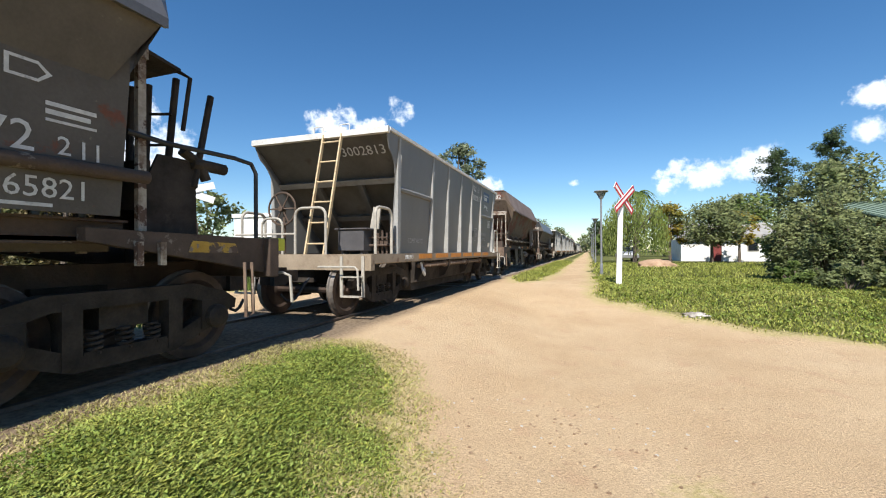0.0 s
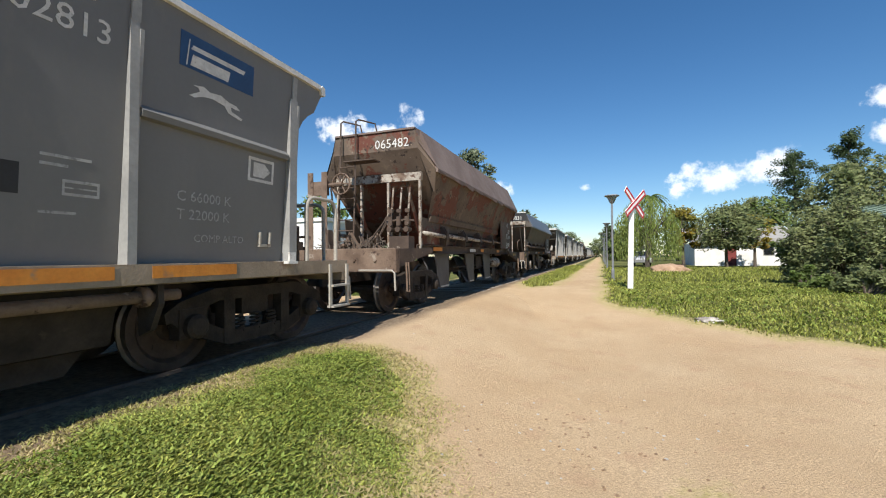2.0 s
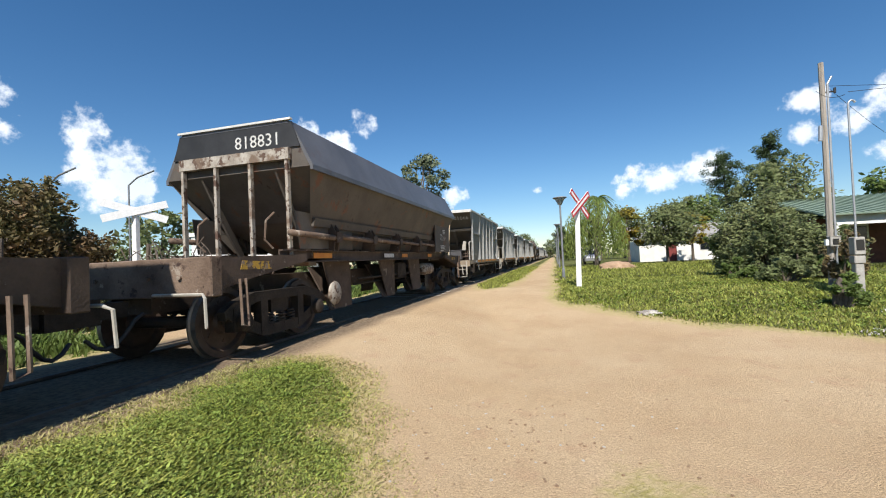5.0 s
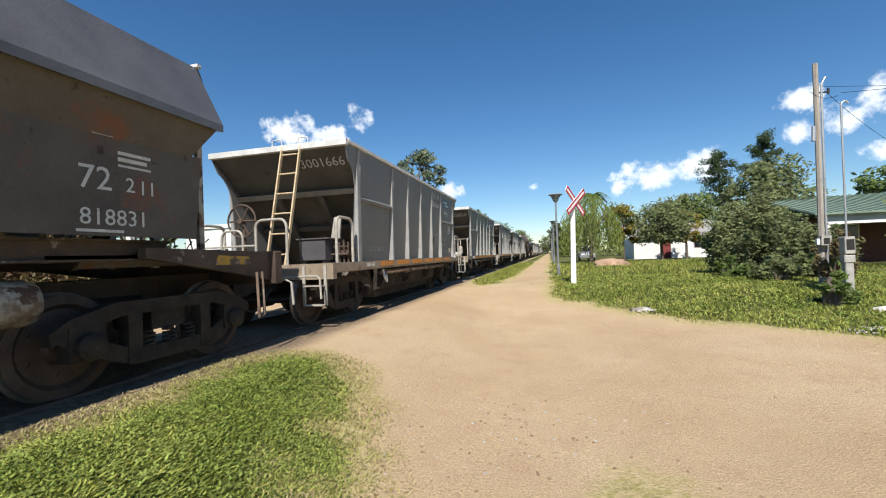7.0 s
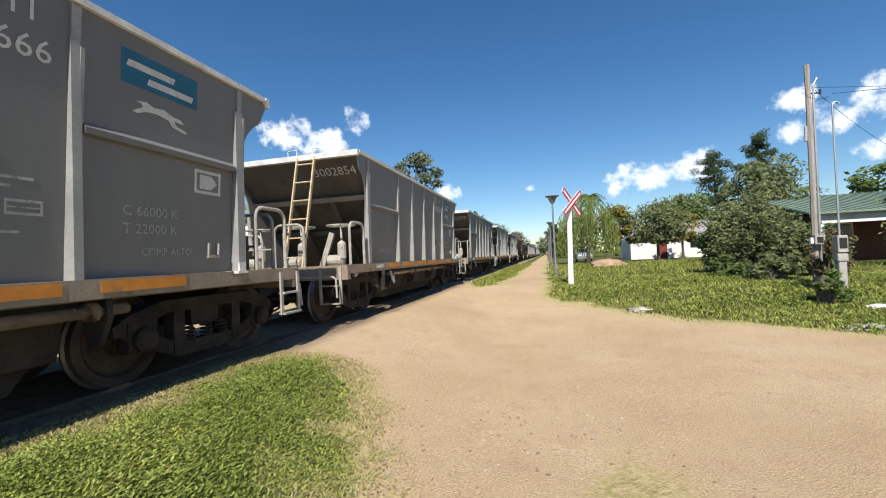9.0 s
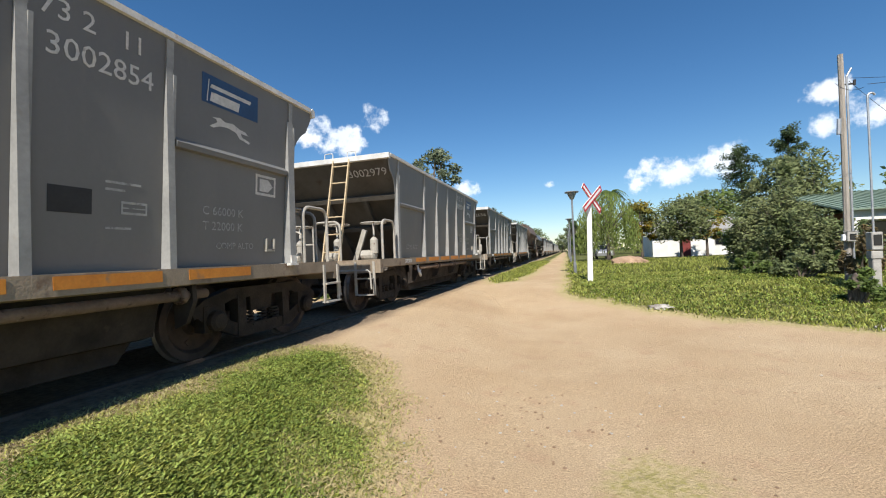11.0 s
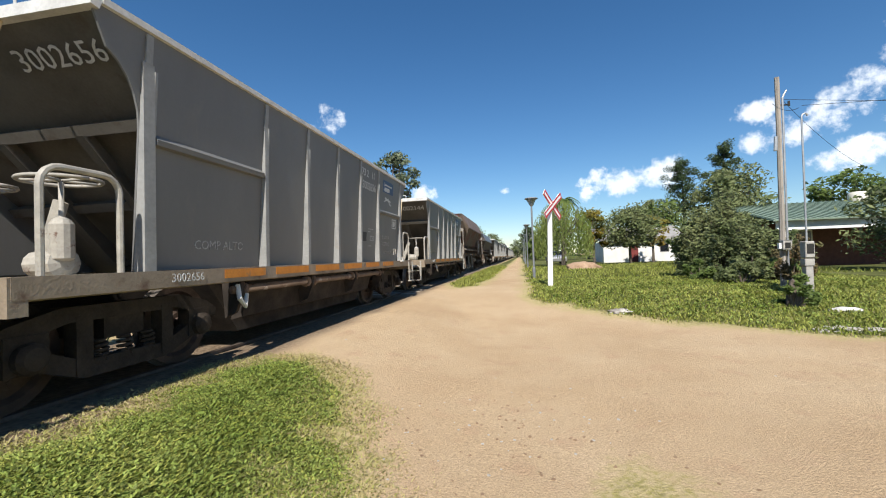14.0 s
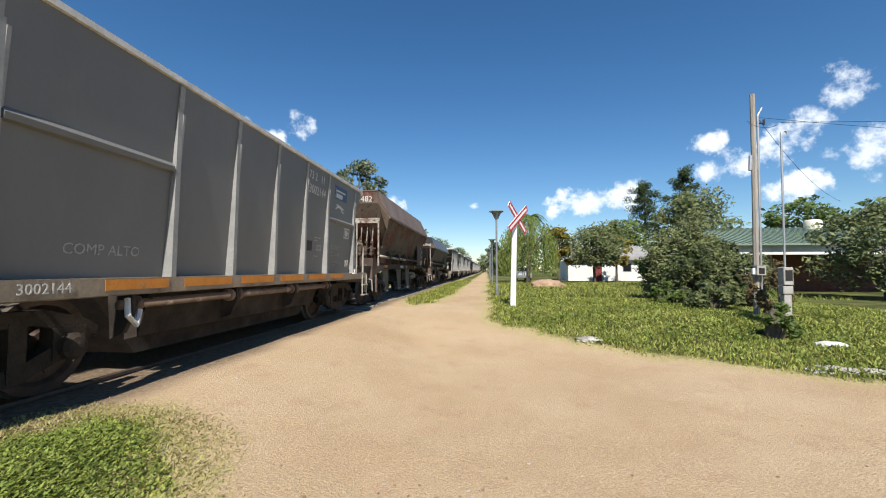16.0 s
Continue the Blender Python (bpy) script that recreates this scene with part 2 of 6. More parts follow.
M_RED = surface("red_sign_paint", [(0.42, 0.022, 0.03), (0.52, 0.03, 0.04)], 4, rough=0.55, bump=0.05)
M_CONC = surface("weathered_concrete", [(0.30, 0.28, 0.25), (0.42, 0.40, 0.36)], 5, rough=0.9, bump=0.4)
M_WOODPOLE = surface("silvery_wooden_pole", [(0.24, 0.21, 0.175), (0.38, 0.34, 0.29)], 4, rough=0.9, bump=0.5, stretch=(6, 6, .5))
M_GALV = surface("galvanised_tube", [(0.36, 0.37, 0.38), (0.46, 0.47, 0.47)], 5, rough=0.45, metal=0.6, bump=0.05)
M_LAMP = surface("grey_lamp_post", [(0.16, 0.17, 0.18), (0.22, 0.23, 0.24)], 5, rough=0.5, bump=0.05)
M_STUCCO = surface("white_stucco", [(0.68, 0.66, 0.61), (0.80, 0.78, 0.74)], 1.2, rough=0.9, bump=0.3, spots=[((0.42, 0.38, 0.32), 2, .66, .85)])
M_BRICK = surface("red_brick_wall", [(0.11, 0.045, 0.034), (0.16, 0.065, 0.048)], 5, rough=0.9, bump=0.3)
M_GREENROOF = surface("green_sheet_roof", [(0.17, 0.23, 0.17), (0.22, 0.28, 0.21)], 1.5, rough=0.5, bump=0.05)
M_GREYROOF = surface("grey_sheet_roof", [(0.28, 0.27, 0.25), (0.38, 0.36, 0.33)], 1.5, rough=0.7, bump=0.1, spots=[(RUST, 3, .62, .75)])
M_DOORRED = surface("dark_red_door", [(0.15, 0.025, 0.02), (0.2, 0.035, 0.03)], 3, rough=0.6, bump=0.1)
M_DARKGLASS = surface("dark_window_glass", [(0.012, 0.014, 0.016), (0.02, 0.022, 0.025)], 2, rough=0.12, bump=0.0)
M_BARK = surface("rough_bark", [(0.08, 0.06, 0.045), (0.16, 0.13, 0.10)], 6, rough=0.95, bump=0.8, stretch=(4, 4, .8))
M_SOIL = surface("loose_soil", [(0.34, 0.22, 0.14), (0.46, 0.32, 0.21)], 4, rough=1.0, bump=0.8, spec=.1)
M_STONE = surface("pale_rubble", [(0.30, 0.27, 0.23), (0.46, 0.43, 0.38)], 6, rough=0.9, bump=0.5, vary=.2)
M_RAG = surface("dirty_white_sack", [(0.45, 0.43, 0.39), (0.68, 0.66, 0.62)], 6, rough=0.9, bump=0.6)
M_SACK = surface("dusty_grey_sack", [(0.20, 0.17, 0.14), (0.50, 0.47, 0.42)], 5, rough=0.9, bump=0.6)
M_CAR = surface("silver_car_paint", [(0.42, 0.43, 0.45), (0.46, 0.47, 0.49)], 3, rough=0.3, metal=0.5, bump=0.0)
M_TYRE = surface("tyre_rubber", [(0.02, 0.02, 0.02), (0.03, 0.03, 0.03)], 5, rough=0.9, bump=0.2)
M_TANK = surface("cream_water_tank", [(0.62, 0.58, 0.48), (0.7, 0.66, 0.56)], 3, rough=0.6, bump=0.05)


def leafy(name, a, b, vary=0.35, through=0.25):
    m = surface(name, [a, b], 0.8, rough=0.6, bump=0.0, vary=vary, spec=.3)
    n, l = m.node_tree.nodes, m.node_tree.links
    p = n["Principled BSDF"]
    p.inputs["Transmission Weight"].default_value = 0.0
    tr = n.new("ShaderNodeBsdfTranslucent")
    link = p.inputs["Base Color"].links[0].from_socket
    l.new(link, tr.inputs["Color"])
    mx = n.new("ShaderNodeMixShader")
    mx.inputs[0].default_value = through
    out = n["Material Output"]
    l.new(p.outputs[0], mx.inputs[1])
    l.new(tr.outputs[0], mx.inputs[2])
    l.new(mx.outputs[0], out.inputs[0])
    return m


M_LEAF = leafy("mid_green_leaves", (0.075, 0.12, 0.025), (0.15, 0.20, 0.05))
M_LEAF_DARK = leafy("dark_pine_needles", (0.04, 0.065, 0.025), (0.075, 0.11, 0.04))
M_LEAF_OLIVE = leafy("olive_shrub_leaves", (0.098, 0.128, 0.045), (0.215, 0.235, 0.098), .5)
M_LEAF_WILLOW = leafy("willow_leaves", (0.14, 0.19, 0.035), (0.22, 0.26, 0.07))
M_LEAF_YELLOW = leafy("autumn_yellow_leaves", (0.26, 0.17, 0.02), (0.20, 0.19, 0.03))
M_LEAF_RED = leafy("russet_shrub_leaves", (0.17, 0.10, 0.052), (0.12, 0.13, 0.048), .5)
M_LEAF_GUM = leafy("grey_green_gum_leaves", (0.11, 0.14, 0.08), (0.19, 0.215, 0.13))
M_GRASS = leafy("grass_blades", (0.19, 0.225, 0.035), (0.36, 0.365, 0.09), .6, .28)
M_WEED = leafy("low_weed_leaves", (0.14, 0.20, 0.035), (0.27, 0.32, 0.075), .62, .25)
M_DRY = leafy("dry_grass_blades", (0.48, 0.39, 0.2), (0.36, 0.33, 0.13), .3, .25)


# ---- mesh helpers ----
def box(bm, x0, x1, y0, y1, z0, z1):
    v = [bm.verts.new((x, y, z)) for x in (x0, x1) for y in (y0, y1) for z in (z0, z1)]
    for f in ((0, 1, 3, 2), (4, 6, 7, 5), (0, 4, 5, 1), (2, 3, 7, 6), (0, 2, 6, 4), (1, 5, 7, 3)):
        bm.faces.new([v[i] for i in f])


def prism(bm, poly, axis, a, b):
    """Extrudes a closed outline along an axis from a to b. The outline's pairs are the two other axes in x, y, z order."""
    def at(p, d):
        return (d, *p) if axis == "x" else (p[0], d, p[1]) if axis == "y" else (*p, d)
    lo = [bm.verts.new(at(p, a)) for p in poly]
    hi = [bm.verts.new(at(p, b)) for p in poly]
    bm.faces.new(lo)
    bm.faces.new(hi[::-1])
    for i in range(len(poly)):
        j = (i + 1) % len(poly)
        bm.faces.new((lo[j], lo[i], hi[i], hi[j]))


def tube(bm, pts, r, seg=8, r_end=None):
    """A round bar along a line of points, with closed ends."""
    pts = [Vector(p) for p in pts]
    rings = []
    for i, p in enumerate(pts):
        d = (pts[min(i + 1, len(pts) - 1)] - pts[max(i - 1, 0)]).normalized()
        a = d.orthogonal().normalized() if not rings else (ref - d * ref.dot(d)).normalized()
        ref = a
        b = d.cross(a)
        rr = r if r_end is None else r + (r_end - r) * i / (len(pts) - 1)
        rings.append([bm.verts.new(p + rr * (math.cos(u) * a + math.sin(u) * b)) for u in (2 * math.pi * k / seg for k in range(seg))])
    for lo, hi in zip(rings, rings[1:]):
        for k in range(seg):
            bm.faces.new((lo[k], lo[(k + 1) % seg], hi[(k + 1) % seg], hi[k]))
    bm.faces.new(rings[0][::-1])
    bm.faces.new(rings[-1])


def lathe(bm, profile, centre, axis="z", seg=20):
    """Turns (radius, height) pairs round an axis through centre."""
    rings = []
    for r, h in profile:
        ring = []
        for k in range(seg):
            u = 2 * math.pi * k / seg
            c, s = r * math.cos(u), r * math.sin(u)
            p = (c, s, h) if axis == "z" else (h, c, s) if axis == "x" else (s, h, c)
            ring.append(bm.verts.new(Vector(centre) + Vector(p)))
        rings.append(ring)
    for lo, hi in zip(rings, rings[1:]):
        for k in range(seg):
            bm.faces.new((lo[k], lo[(k + 1) % seg], hi[(k + 1) % seg], hi[k]))
    bm.faces.new(rings[0][::-1])
    bm.faces.new(rings[-1])


def quad(bm, *pts):
    bm.faces.new([bm.verts.new(p) for p in pts])


def hoop(a, b, h, n=4, r=0.14):
    """Points of an upturned U between two feet, with rounded shoulders."""
    a, b = Vector(a), Vector(b)
    d = (b - a).normalized()
    up = Vector((0, 0, 1))
    out = [a]
    for i in range(n + 1):
        u = math.pi / 2 * i / n
        out.append(a + up * (h - r + r * math.sin(u)) + d * (r - r * math.cos(u)))
    for i in range(n + 1):
        u = math.pi / 2 * i / n
        out.append(b + up * (h - r + r * math.cos(u)) - d * (r - r * math.sin(u)))
    return out + [b]


def finish(bm, material, smooth=False):
    bmesh.ops.recalc_face_normals(bm, faces=bm.faces)
    me = bpy.data.meshes.new("mesh")
    bm.to_mesh(me)
    bm.free()
    for mt in material if isinstance(material, (list, tuple)) else [material]:
        me.materials.append(mt)
    if smooth:
        me.polygons.foreach_set("use_smooth", [True] * len(me.polygons))
    return me


def part(name, bm, material, parent, label="", smooth=False, bevel=0.0):
    ob = new(name, finish(bm, material, smooth))
    ob.parent = parent
    if bevel:
        bv = ob.modifiers.new("edges", "BEVEL")
        bv.width, bv.segments, bv.limit_method = bevel, 1, "ANGLE"
    if label:
        tagged(ob, label)
    return ob


def thing(name, label, category, m=None, group="", kind=""):
    ob = new(name)
    ob.empty_display_size = 0.2
    if m is not None:
        ob.matrix_basis = m
    return tagged(ob, label, category, group, kind)


def single(name, bm, material, label, category, kind="", group="", m=None, smooth=False, bevel=0.0):
    ob = part(name, bm, material, None, "", smooth, bevel)
    if m is not None:
        ob.matrix_basis = m
    return tagged(ob, label, category, group, kind)


def lettering(name, text, size, m, parent, material, label=""):
    """Raised characters in the built-in font, as a mesh; m places their base line's middle."""
    cu = bpy.data.curves.new("characters", "FONT")
    cu.body, cu.size, cu.extrude, cu.align_x, cu.resolution_u = text, size, 0.0015, "CENTER", 2
    tmp = bpy.data.objects.new("characters", cu)
    me = bpy.data.meshes.new_from_object(tmp)
    bpy.data.objects.remove(tmp)
    me.materials.append(material)
    ob = new(name, me)
    ob.parent, ob.matrix_basis = parent, m
    if label:
        tagged(ob, label)
    return ob


def side_face(x, y, z):
    """Axes of something written on a side that faces +x."""
    return Matrix(((0, 0, 1, x), (1, 0, 0, y), (0, 1, 0, z), (0, 0, 0, 1)))


def end_face(x, y, z, lean=0.0):
    """Axes of something written on an end that faces -y; lean tips its top towards -y."""
    return pose(x, y, z, 90 + lean, 0, 0)


# ---- ground ----
TRACK_X, RAIL_Z = -4.86, 0.44


def ground_z(x, y):
    far = 0.42 * ease(7.5, 15, y)
    bank = 0.40 * ease(-0.6, -3.1, x)
    back = 0.40 * ease(-7.2, -13, x)
    z = max(far, bank - back * (1 - ease(7.5, 15, y)))
    near = max(0.0, 1 - math.hypot(x - 1, y - 8) / 40)
    return z + 0.03 * near * noise.noise((x * 0.35, y * 0.35, 3.1)) + 0.012 * near * noise.noise((x * 1.7, y * 1.7, 7.7))


def inside(poly, x, y):
    """Signed distance to an outline's edge: above 0 inside."""
    best, odd = 1e9, False
    for (ax, ay), (bx, by) in zip(poly, poly[1:] + poly[:1]):
        dx, dy = bx - ax, by - ay
        u = min(1, max(0, ((x - ax) * dx + (y - ay) * dy) / (dx * dx + dy * dy)))
        best = min(best, math.hypot(x - ax - u * dx, y - ay - u * dy))
        if (ay > y) != (by > y) and x < ax + (y - ay) / dy * dx:
            odd = not odd
    return best if odd else -best


PATCH = [(-3.36, -30), (-3.36, 4.2), (-3.2, 4.6), (-2.8, 4.75), (-2.35, 4.35), (-2.05, 3.85), (-1.75, 3.3), (-1.52, 2.8), (-1.32, 2.4), (-1.15, 0.5), (-1.15, -30)]
VERGE = [(-0.15, 300), (-0.1, 30), (-0.1, 12.4), (0.3, 11.6), (1.0, 10.75), (1.95, 9.95), (3.1, 9.0), (4.2, 8.35), (5.2, 7.8), (8.5, 6.6), (30, 1), (300, -40), (300, 300)]
STRIP = [(-3.3, 300), (-3.3, 17.0), (-2.9, 15.6), (-2.3, 15.0), (-1.75, 16.2), (-1.55, 22), (-1.55, 300)]
TUFT = [(0.46, 2.82), (0.58, 2.80), (0.62, 2.9), (0.56, 2.98), (0.48, 2.95)]
BEYOND = [(-6.6, 300), (-6.6, 10.6), (-20, 11.8), (-300, 13), (-300, 300)]
BEYOND_NEAR = [(-6.6, -300), (-6.6, 5.6), (-9, 6.2), (-300, 6.6), (-300, -300)]


def grassy(x, y):
    """Above 0 where grass grows, in metres from its edge."""
    d = max(inside(p, x, y) for p in (PATCH, VERGE, STRIP, TUFT, BEYOND, BEYOND_NEAR))
    return d + 0.26 * noise.noise((x * 1.1, y * 1.1, 0.3)) + 0.16 * noise.noise((x * 4.1, y * 4.1, 5.3))


def lines(lo, hi, step, far):
    out, v, s = [], lo, step
    while v < hi:
        out.append(v)
        v += step
    left, right = [], []
    v, s = lo, step
    while v > -far:
        s *= 1.28
        v -= s
        left.append(v)
    v, s = hi, step
    right.append(hi)
    while v < far:
        s *= 1.28
        v += s
        right.append(v)
    return left[::-1] + out + right


def build_ground():
    xs, ys = lines(-8.0, 9.0, 0.14, 1500), lines(0.6, 18.0, 0.14, 1500)
    co = [(x, y, ground_z(x, y)) for y in ys for x in xs]
    nx = len(xs)
    fs = [(j * nx + i, j * nx + i + 1, (j + 1) * nx + i + 1, (j + 1) * nx + i) for j in range(len(ys) - 1) for i in range(nx - 1)]
    me = bpy.data.meshes.new("ground")
    me.from_pydata(co, [], fs)
    g = me.attributes.new("turf", "FLOAT", "POINT")
    g.data.foreach_set("value", [max(-1, min(1, grassy(x, y) * 1.6)) for x, y, z in co])
    b = me.attributes.new("ballast", "FLOAT", "POINT")
    b.data.foreach_set("value", [1 - ease(1.35, 1.75, abs(x - TRACK_X) + 0.15 * noise.noise((x, y, 9.0))) for x, y, z in co])
    me.polygons.foreach_set("use_smooth", [True] * len(fs))
    m = bpy.data.materials.new("sandy_dirt_and_turf")
    m.use_nodes = True
    n, l = m.node_tree.nodes, m.node_tree.links
    p = n["Principled BSDF"]
    p.inputs["Roughness"].default_value, p.inputs["Specular IOR Level"].default_value = 1.0, 0.05
    tc = n.new("ShaderNodeTexCoord")

    def tex(scale, detail=6.0, rough=0.6):
        t = n.new("ShaderNodeTexNoise")
        t.inputs["Scale"].default_value, t.inputs["Detail"].default_value, t.inputs["Roughness"].default_value = scale, detail, rough
        l.new(tc.outputs["Object"], t.inputs["Vector"])
        return t.outputs["Fac"]

    def ramp(fac, *stops):
        r = n.new("ShaderNodeValToRGB")
        e = r.color_ramp.elements
        e[0].position, e[0].color = stops[0][0], (*stops[0][1], 1)
        e[1].position, e[1].color = stops[-1][0], (*stops[-1][1], 1)
        for pos, c in stops[1:-1]:
            e.new(pos).color = (*c, 1)
        l.new(fac, r.inputs[0])
        return r.outputs[0]

    def mix(fac, a, b_, how="MIX"):
        x = n.new("ShaderNodeMix")
        x.data_type, x.blend_type = "RGBA", how
        if isinstance(fac, float):
            x.inputs["Factor"].default_value = fac
        else:
            l.new(fac, x.inputs["Factor"])
        for s, v in (("A", a), ("B", b_)):
            if isinstance(v, tuple):
                x.inputs[s].default_value = (*v, 1)
            else:
                l.new(v, x.inputs[s])
        return x.outputs["Result"]

    def span(v, lo, hi, a=0.0, c=1.0):
        r = n.new("ShaderNodeMapRange")
        for s, q in (("From Min", lo), ("From Max", hi), ("To Min", a), ("To Max", c)):
            r.inputs[s].default_value = q
        l.new(v, r.inputs["Value"])
        return r.outputs[0]

    dirt = ramp(tex(0.45, 4), (.35, (0.435, 0.312, 0.19)), (.5, (0.47, 0.347, 0.217)), (.68, (0.505, 0.382, 0.247)))
    dirt = mix(span(tex(2.2), .55, .8), dirt, (0.415, 0.275, 0.175))
    vo = n.new("ShaderNodeTexVoronoi")
    vo.inputs["Scale"].default_value = 26.0
    l.new(tc.outputs["Object"], vo.inputs["Vector"])
    pebble = span(vo.outputs["Distance"], .12, .22, 1.0, 0.0)
    few = n.new("ShaderNodeMath")
    few.operation = "MULTIPLY"
    l.new(pebble, few.inputs[0])
    l.new(span(tex(1.3, 3), .47, .66), few.inputs[1])
    dirt = mix(few.outputs[0], dirt, ramp(tex(60, 2), (.35, (0.30, 0.2, 0.13)), (.65, (0.56, 0.43, 0.32))))
    dirt = mix(.6, dirt, ramp(tex(70, 4), (.3, (0.6, 0.58, 0.54)), (.7, (1.52, 1.50, 1.46))), "MULTIPLY")
    turf = ramp(tex(1.3, 6), (.3, (0.045, 0.055, 0.018)), (.5, (0.08, 0.09, 0.03)), (.7, (0.17, 0.155, 0.065)))
    turf = mix(span(tex(14, 4), .52, .72), turf, (0.08, 0.095, 0.025))
    turf = mix(span(tex(0.12, 3), .5, .75), turf, (0.23, 0.24, 0.085))
    at = n.new("ShaderNodeAttribute")
    at.attribute_name = "turf"
    edge = n.new("ShaderNodeMath")
    edge.operation = "ADD"
    l.new(at.outputs["Fac"], edge.inputs[0])
    l.new(span(tex(7, 6, .7), .25, .75, -.45, .45), edge.inputs[1])
    litter = mix(span(tex(20, 3), .4, .6), (0.50, 0.40, 0.22), (0.36, 0.31, 0.12))
    col = mix(span(edge.outputs[0], -.55, .1), dirt, litter)
    col = mix(span(edge.outputs[0], .15, .75), col, turf)
    ab = n.new("ShaderNodeAttribute")
    ab.attribute_name = "ballast"
    bed = ramp(tex(18, 4), (.35, (0.15, 0.11, 0.075)), (.65, (0.27, 0.205, 0.14)))
    col = mix(ab.outputs["Fac"], col, bed)
    l.new(col, p.inputs["Base Color"])
    bp = n.new("ShaderNodeBump")
    bp.inputs["Strength"].default_value, bp.inputs["Distance"].default_value = .8, .025
    l.new(tex(45, 5, .7), bp.inputs["Height"])
    l.new(bp.outputs[0], p.inputs["Normal"])
    me.materials.append(m)
    return tagged(new("ground", me), "sandy dirt crossing with worn turf verges", "ground", kind="structure")


build_ground()


def build_track():
    for s in (-1, 1):
        bm = bmesh.new()
        x = TRACK_X + s * 0.7525
        prof = [(-.065, -.15), (.065, -.15), (.065, -.135), (.012, -.115), (.012, -.045), (.035, -.03), (.035, 0), (-.035, 0), (-.035, -.03), (-.012, -.045), (-.012, -.115), (-.065, -.135)]
        prism(bm, [(x + a, RAIL_Z + b) for a, b in prof], "y", -60, 400)
        single("rail", bm, M_RAIL, "worn steel rail of a single-track railway", "rail", group="rails of the track", kind="structure")
    bed = bmesh.new()
    mesh = None
    for i in range(150):
        y = 13.4 + 0.62 * i
        if mesh is None:
            box(bed, -1.25, 1.25, -.11, .11, -.10, .06)
            mesh = finish(bed, M_WOODPOLE)
        ob = new("sleeper", mesh)
        ob.matrix_basis = pose(TRACK_X, y, ground_z(TRACK_X, y) - 0.055, 0, 0, 0.6 * math.sin(i * 7.1))
        tagged(ob, "half-buried weathered wooden sleeper under the rails", "sleeper", "sleepers of the track", "structure")


build_track()


# ---- wagons: x across (+ faces the road), y along, z above the rail ----
WHEEL_R = 0.45


def build_bogie(wagon, y, wheelsets):
    bm = bmesh.new()
    box(bm, -.99, .99, y - .2, y + .2, .48, .70)
    box(bm, -.3, .3, y - .3, y + .3, .70, .80)
    bogie = part("bogie", bm, M_BOGIE, wagon, "oily cast-steel two-axle bogie")
    for s in (-1, 1):
        bm = bmesh.new()
        x0, x1 = (0.93, 1.05) if s > 0 else (-1.05, -0.93)
        # cast truss: top chord, bellied lower chord, pillars beside the springs, axle boxes
        prism(bm, [(y - 1.14, .60), (y - .98, .70), (y - .6, .80), (y + .6, .80), (y + .98, .70), (y + 1.14, .60), (y + 1.12, .50), (y + .55, .67), (y - .55, .67), (y - 1.12, .50)], "x", x0, x1)
        prism(bm, [(y - 1.08, .52), (y - .9, .38), (y - .42, .19), (y + .42, .19), (y + .9, .38), (y + 1.08, .52), (y + .9, .55), (y + .36, .31), (y - .36, .31), (y - .9, .55)], "x", x0 + .006, x1 - .006)
        for d in (-.42, .42):
            box(bm, x0 - .005, x1 + .005, y + d - .07, y + d + .07, .22, .72)
        for d in (-.85, .85):
            box(bm, x0 - .01, x1 + .012, y + d - .15, y + d + .15, .335, .625)
            k = s * .012
            lathe(bm, [(.02, s * -.02), (.12, k), (.12, k + s * .06), (.085, k + s * .09), (.02, k + s * .10)], (x1 if s > 0 else x0, y + d, WHEEL_R), "x", 14)
        box(bm, x0 + .004, x1 - .004, y - .34, y + .34, .30, .335)
        part("side_frame", bm, M_BOGIE, bogie, "cast truss side frame")
    for s in (-1, 1):
        for d in (-.24, 0, .24):
            bs = bmesh.new()
            pts = [(s * .99 + .055 * math.cos(u), y + d + .055 * math.sin(u), .31 + .17 * u / 25.2) for u in (k * .84 for k in range(31))]
            tube(bs, pts, .016, 5)
            part("spring", bs, M_UNDER, bogie)
    for d in (-.85, .85):
        bw = bmesh.new()
        for s in (-1, 1):
            prof = [(.06, s * .80), (.13, s * .79), (.16, s * .745), (.33, s * .735), (.37, s * .775), (WHEEL_R, s * .77), (WHEEL_R, s * .70), (.475, s * .685), (.475, s * .665), (.36, s * .66), (.32, s * .69), (.14, s * .69), (.06, s * .64)]
            lathe(bw, prof, (0, 0, 0), "x", 28)
            for k in range(6):
                u = k * math.pi / 3
                box(bw, s * .742 - .008, s * .742 + .008, .245 * math.cos(u) - .03, .245 * math.cos(u) + .03, .245 * math.sin(u) - .03, .245 * math.sin(u) + .03)
        tube(bw, [(-.9, 0, 0), (.9, 0, 0)], .08, 10)
        ws = part("wheelset", bw, M_WHEEL, bogie, "rusty steel wheels on an axle")
        ws.matrix_basis = pose(0, y + d, WHEEL_R)
        me = ws.data
        me.materials.append(M_TREAD)
        for p in me.polygons:
            r = math.hypot(p.center.y, p.center.z)
            if r > .40 and abs(p.normal.x) < .6 or r > .455:
                p.material_index = 1
        wheelsets.append(ws.name)


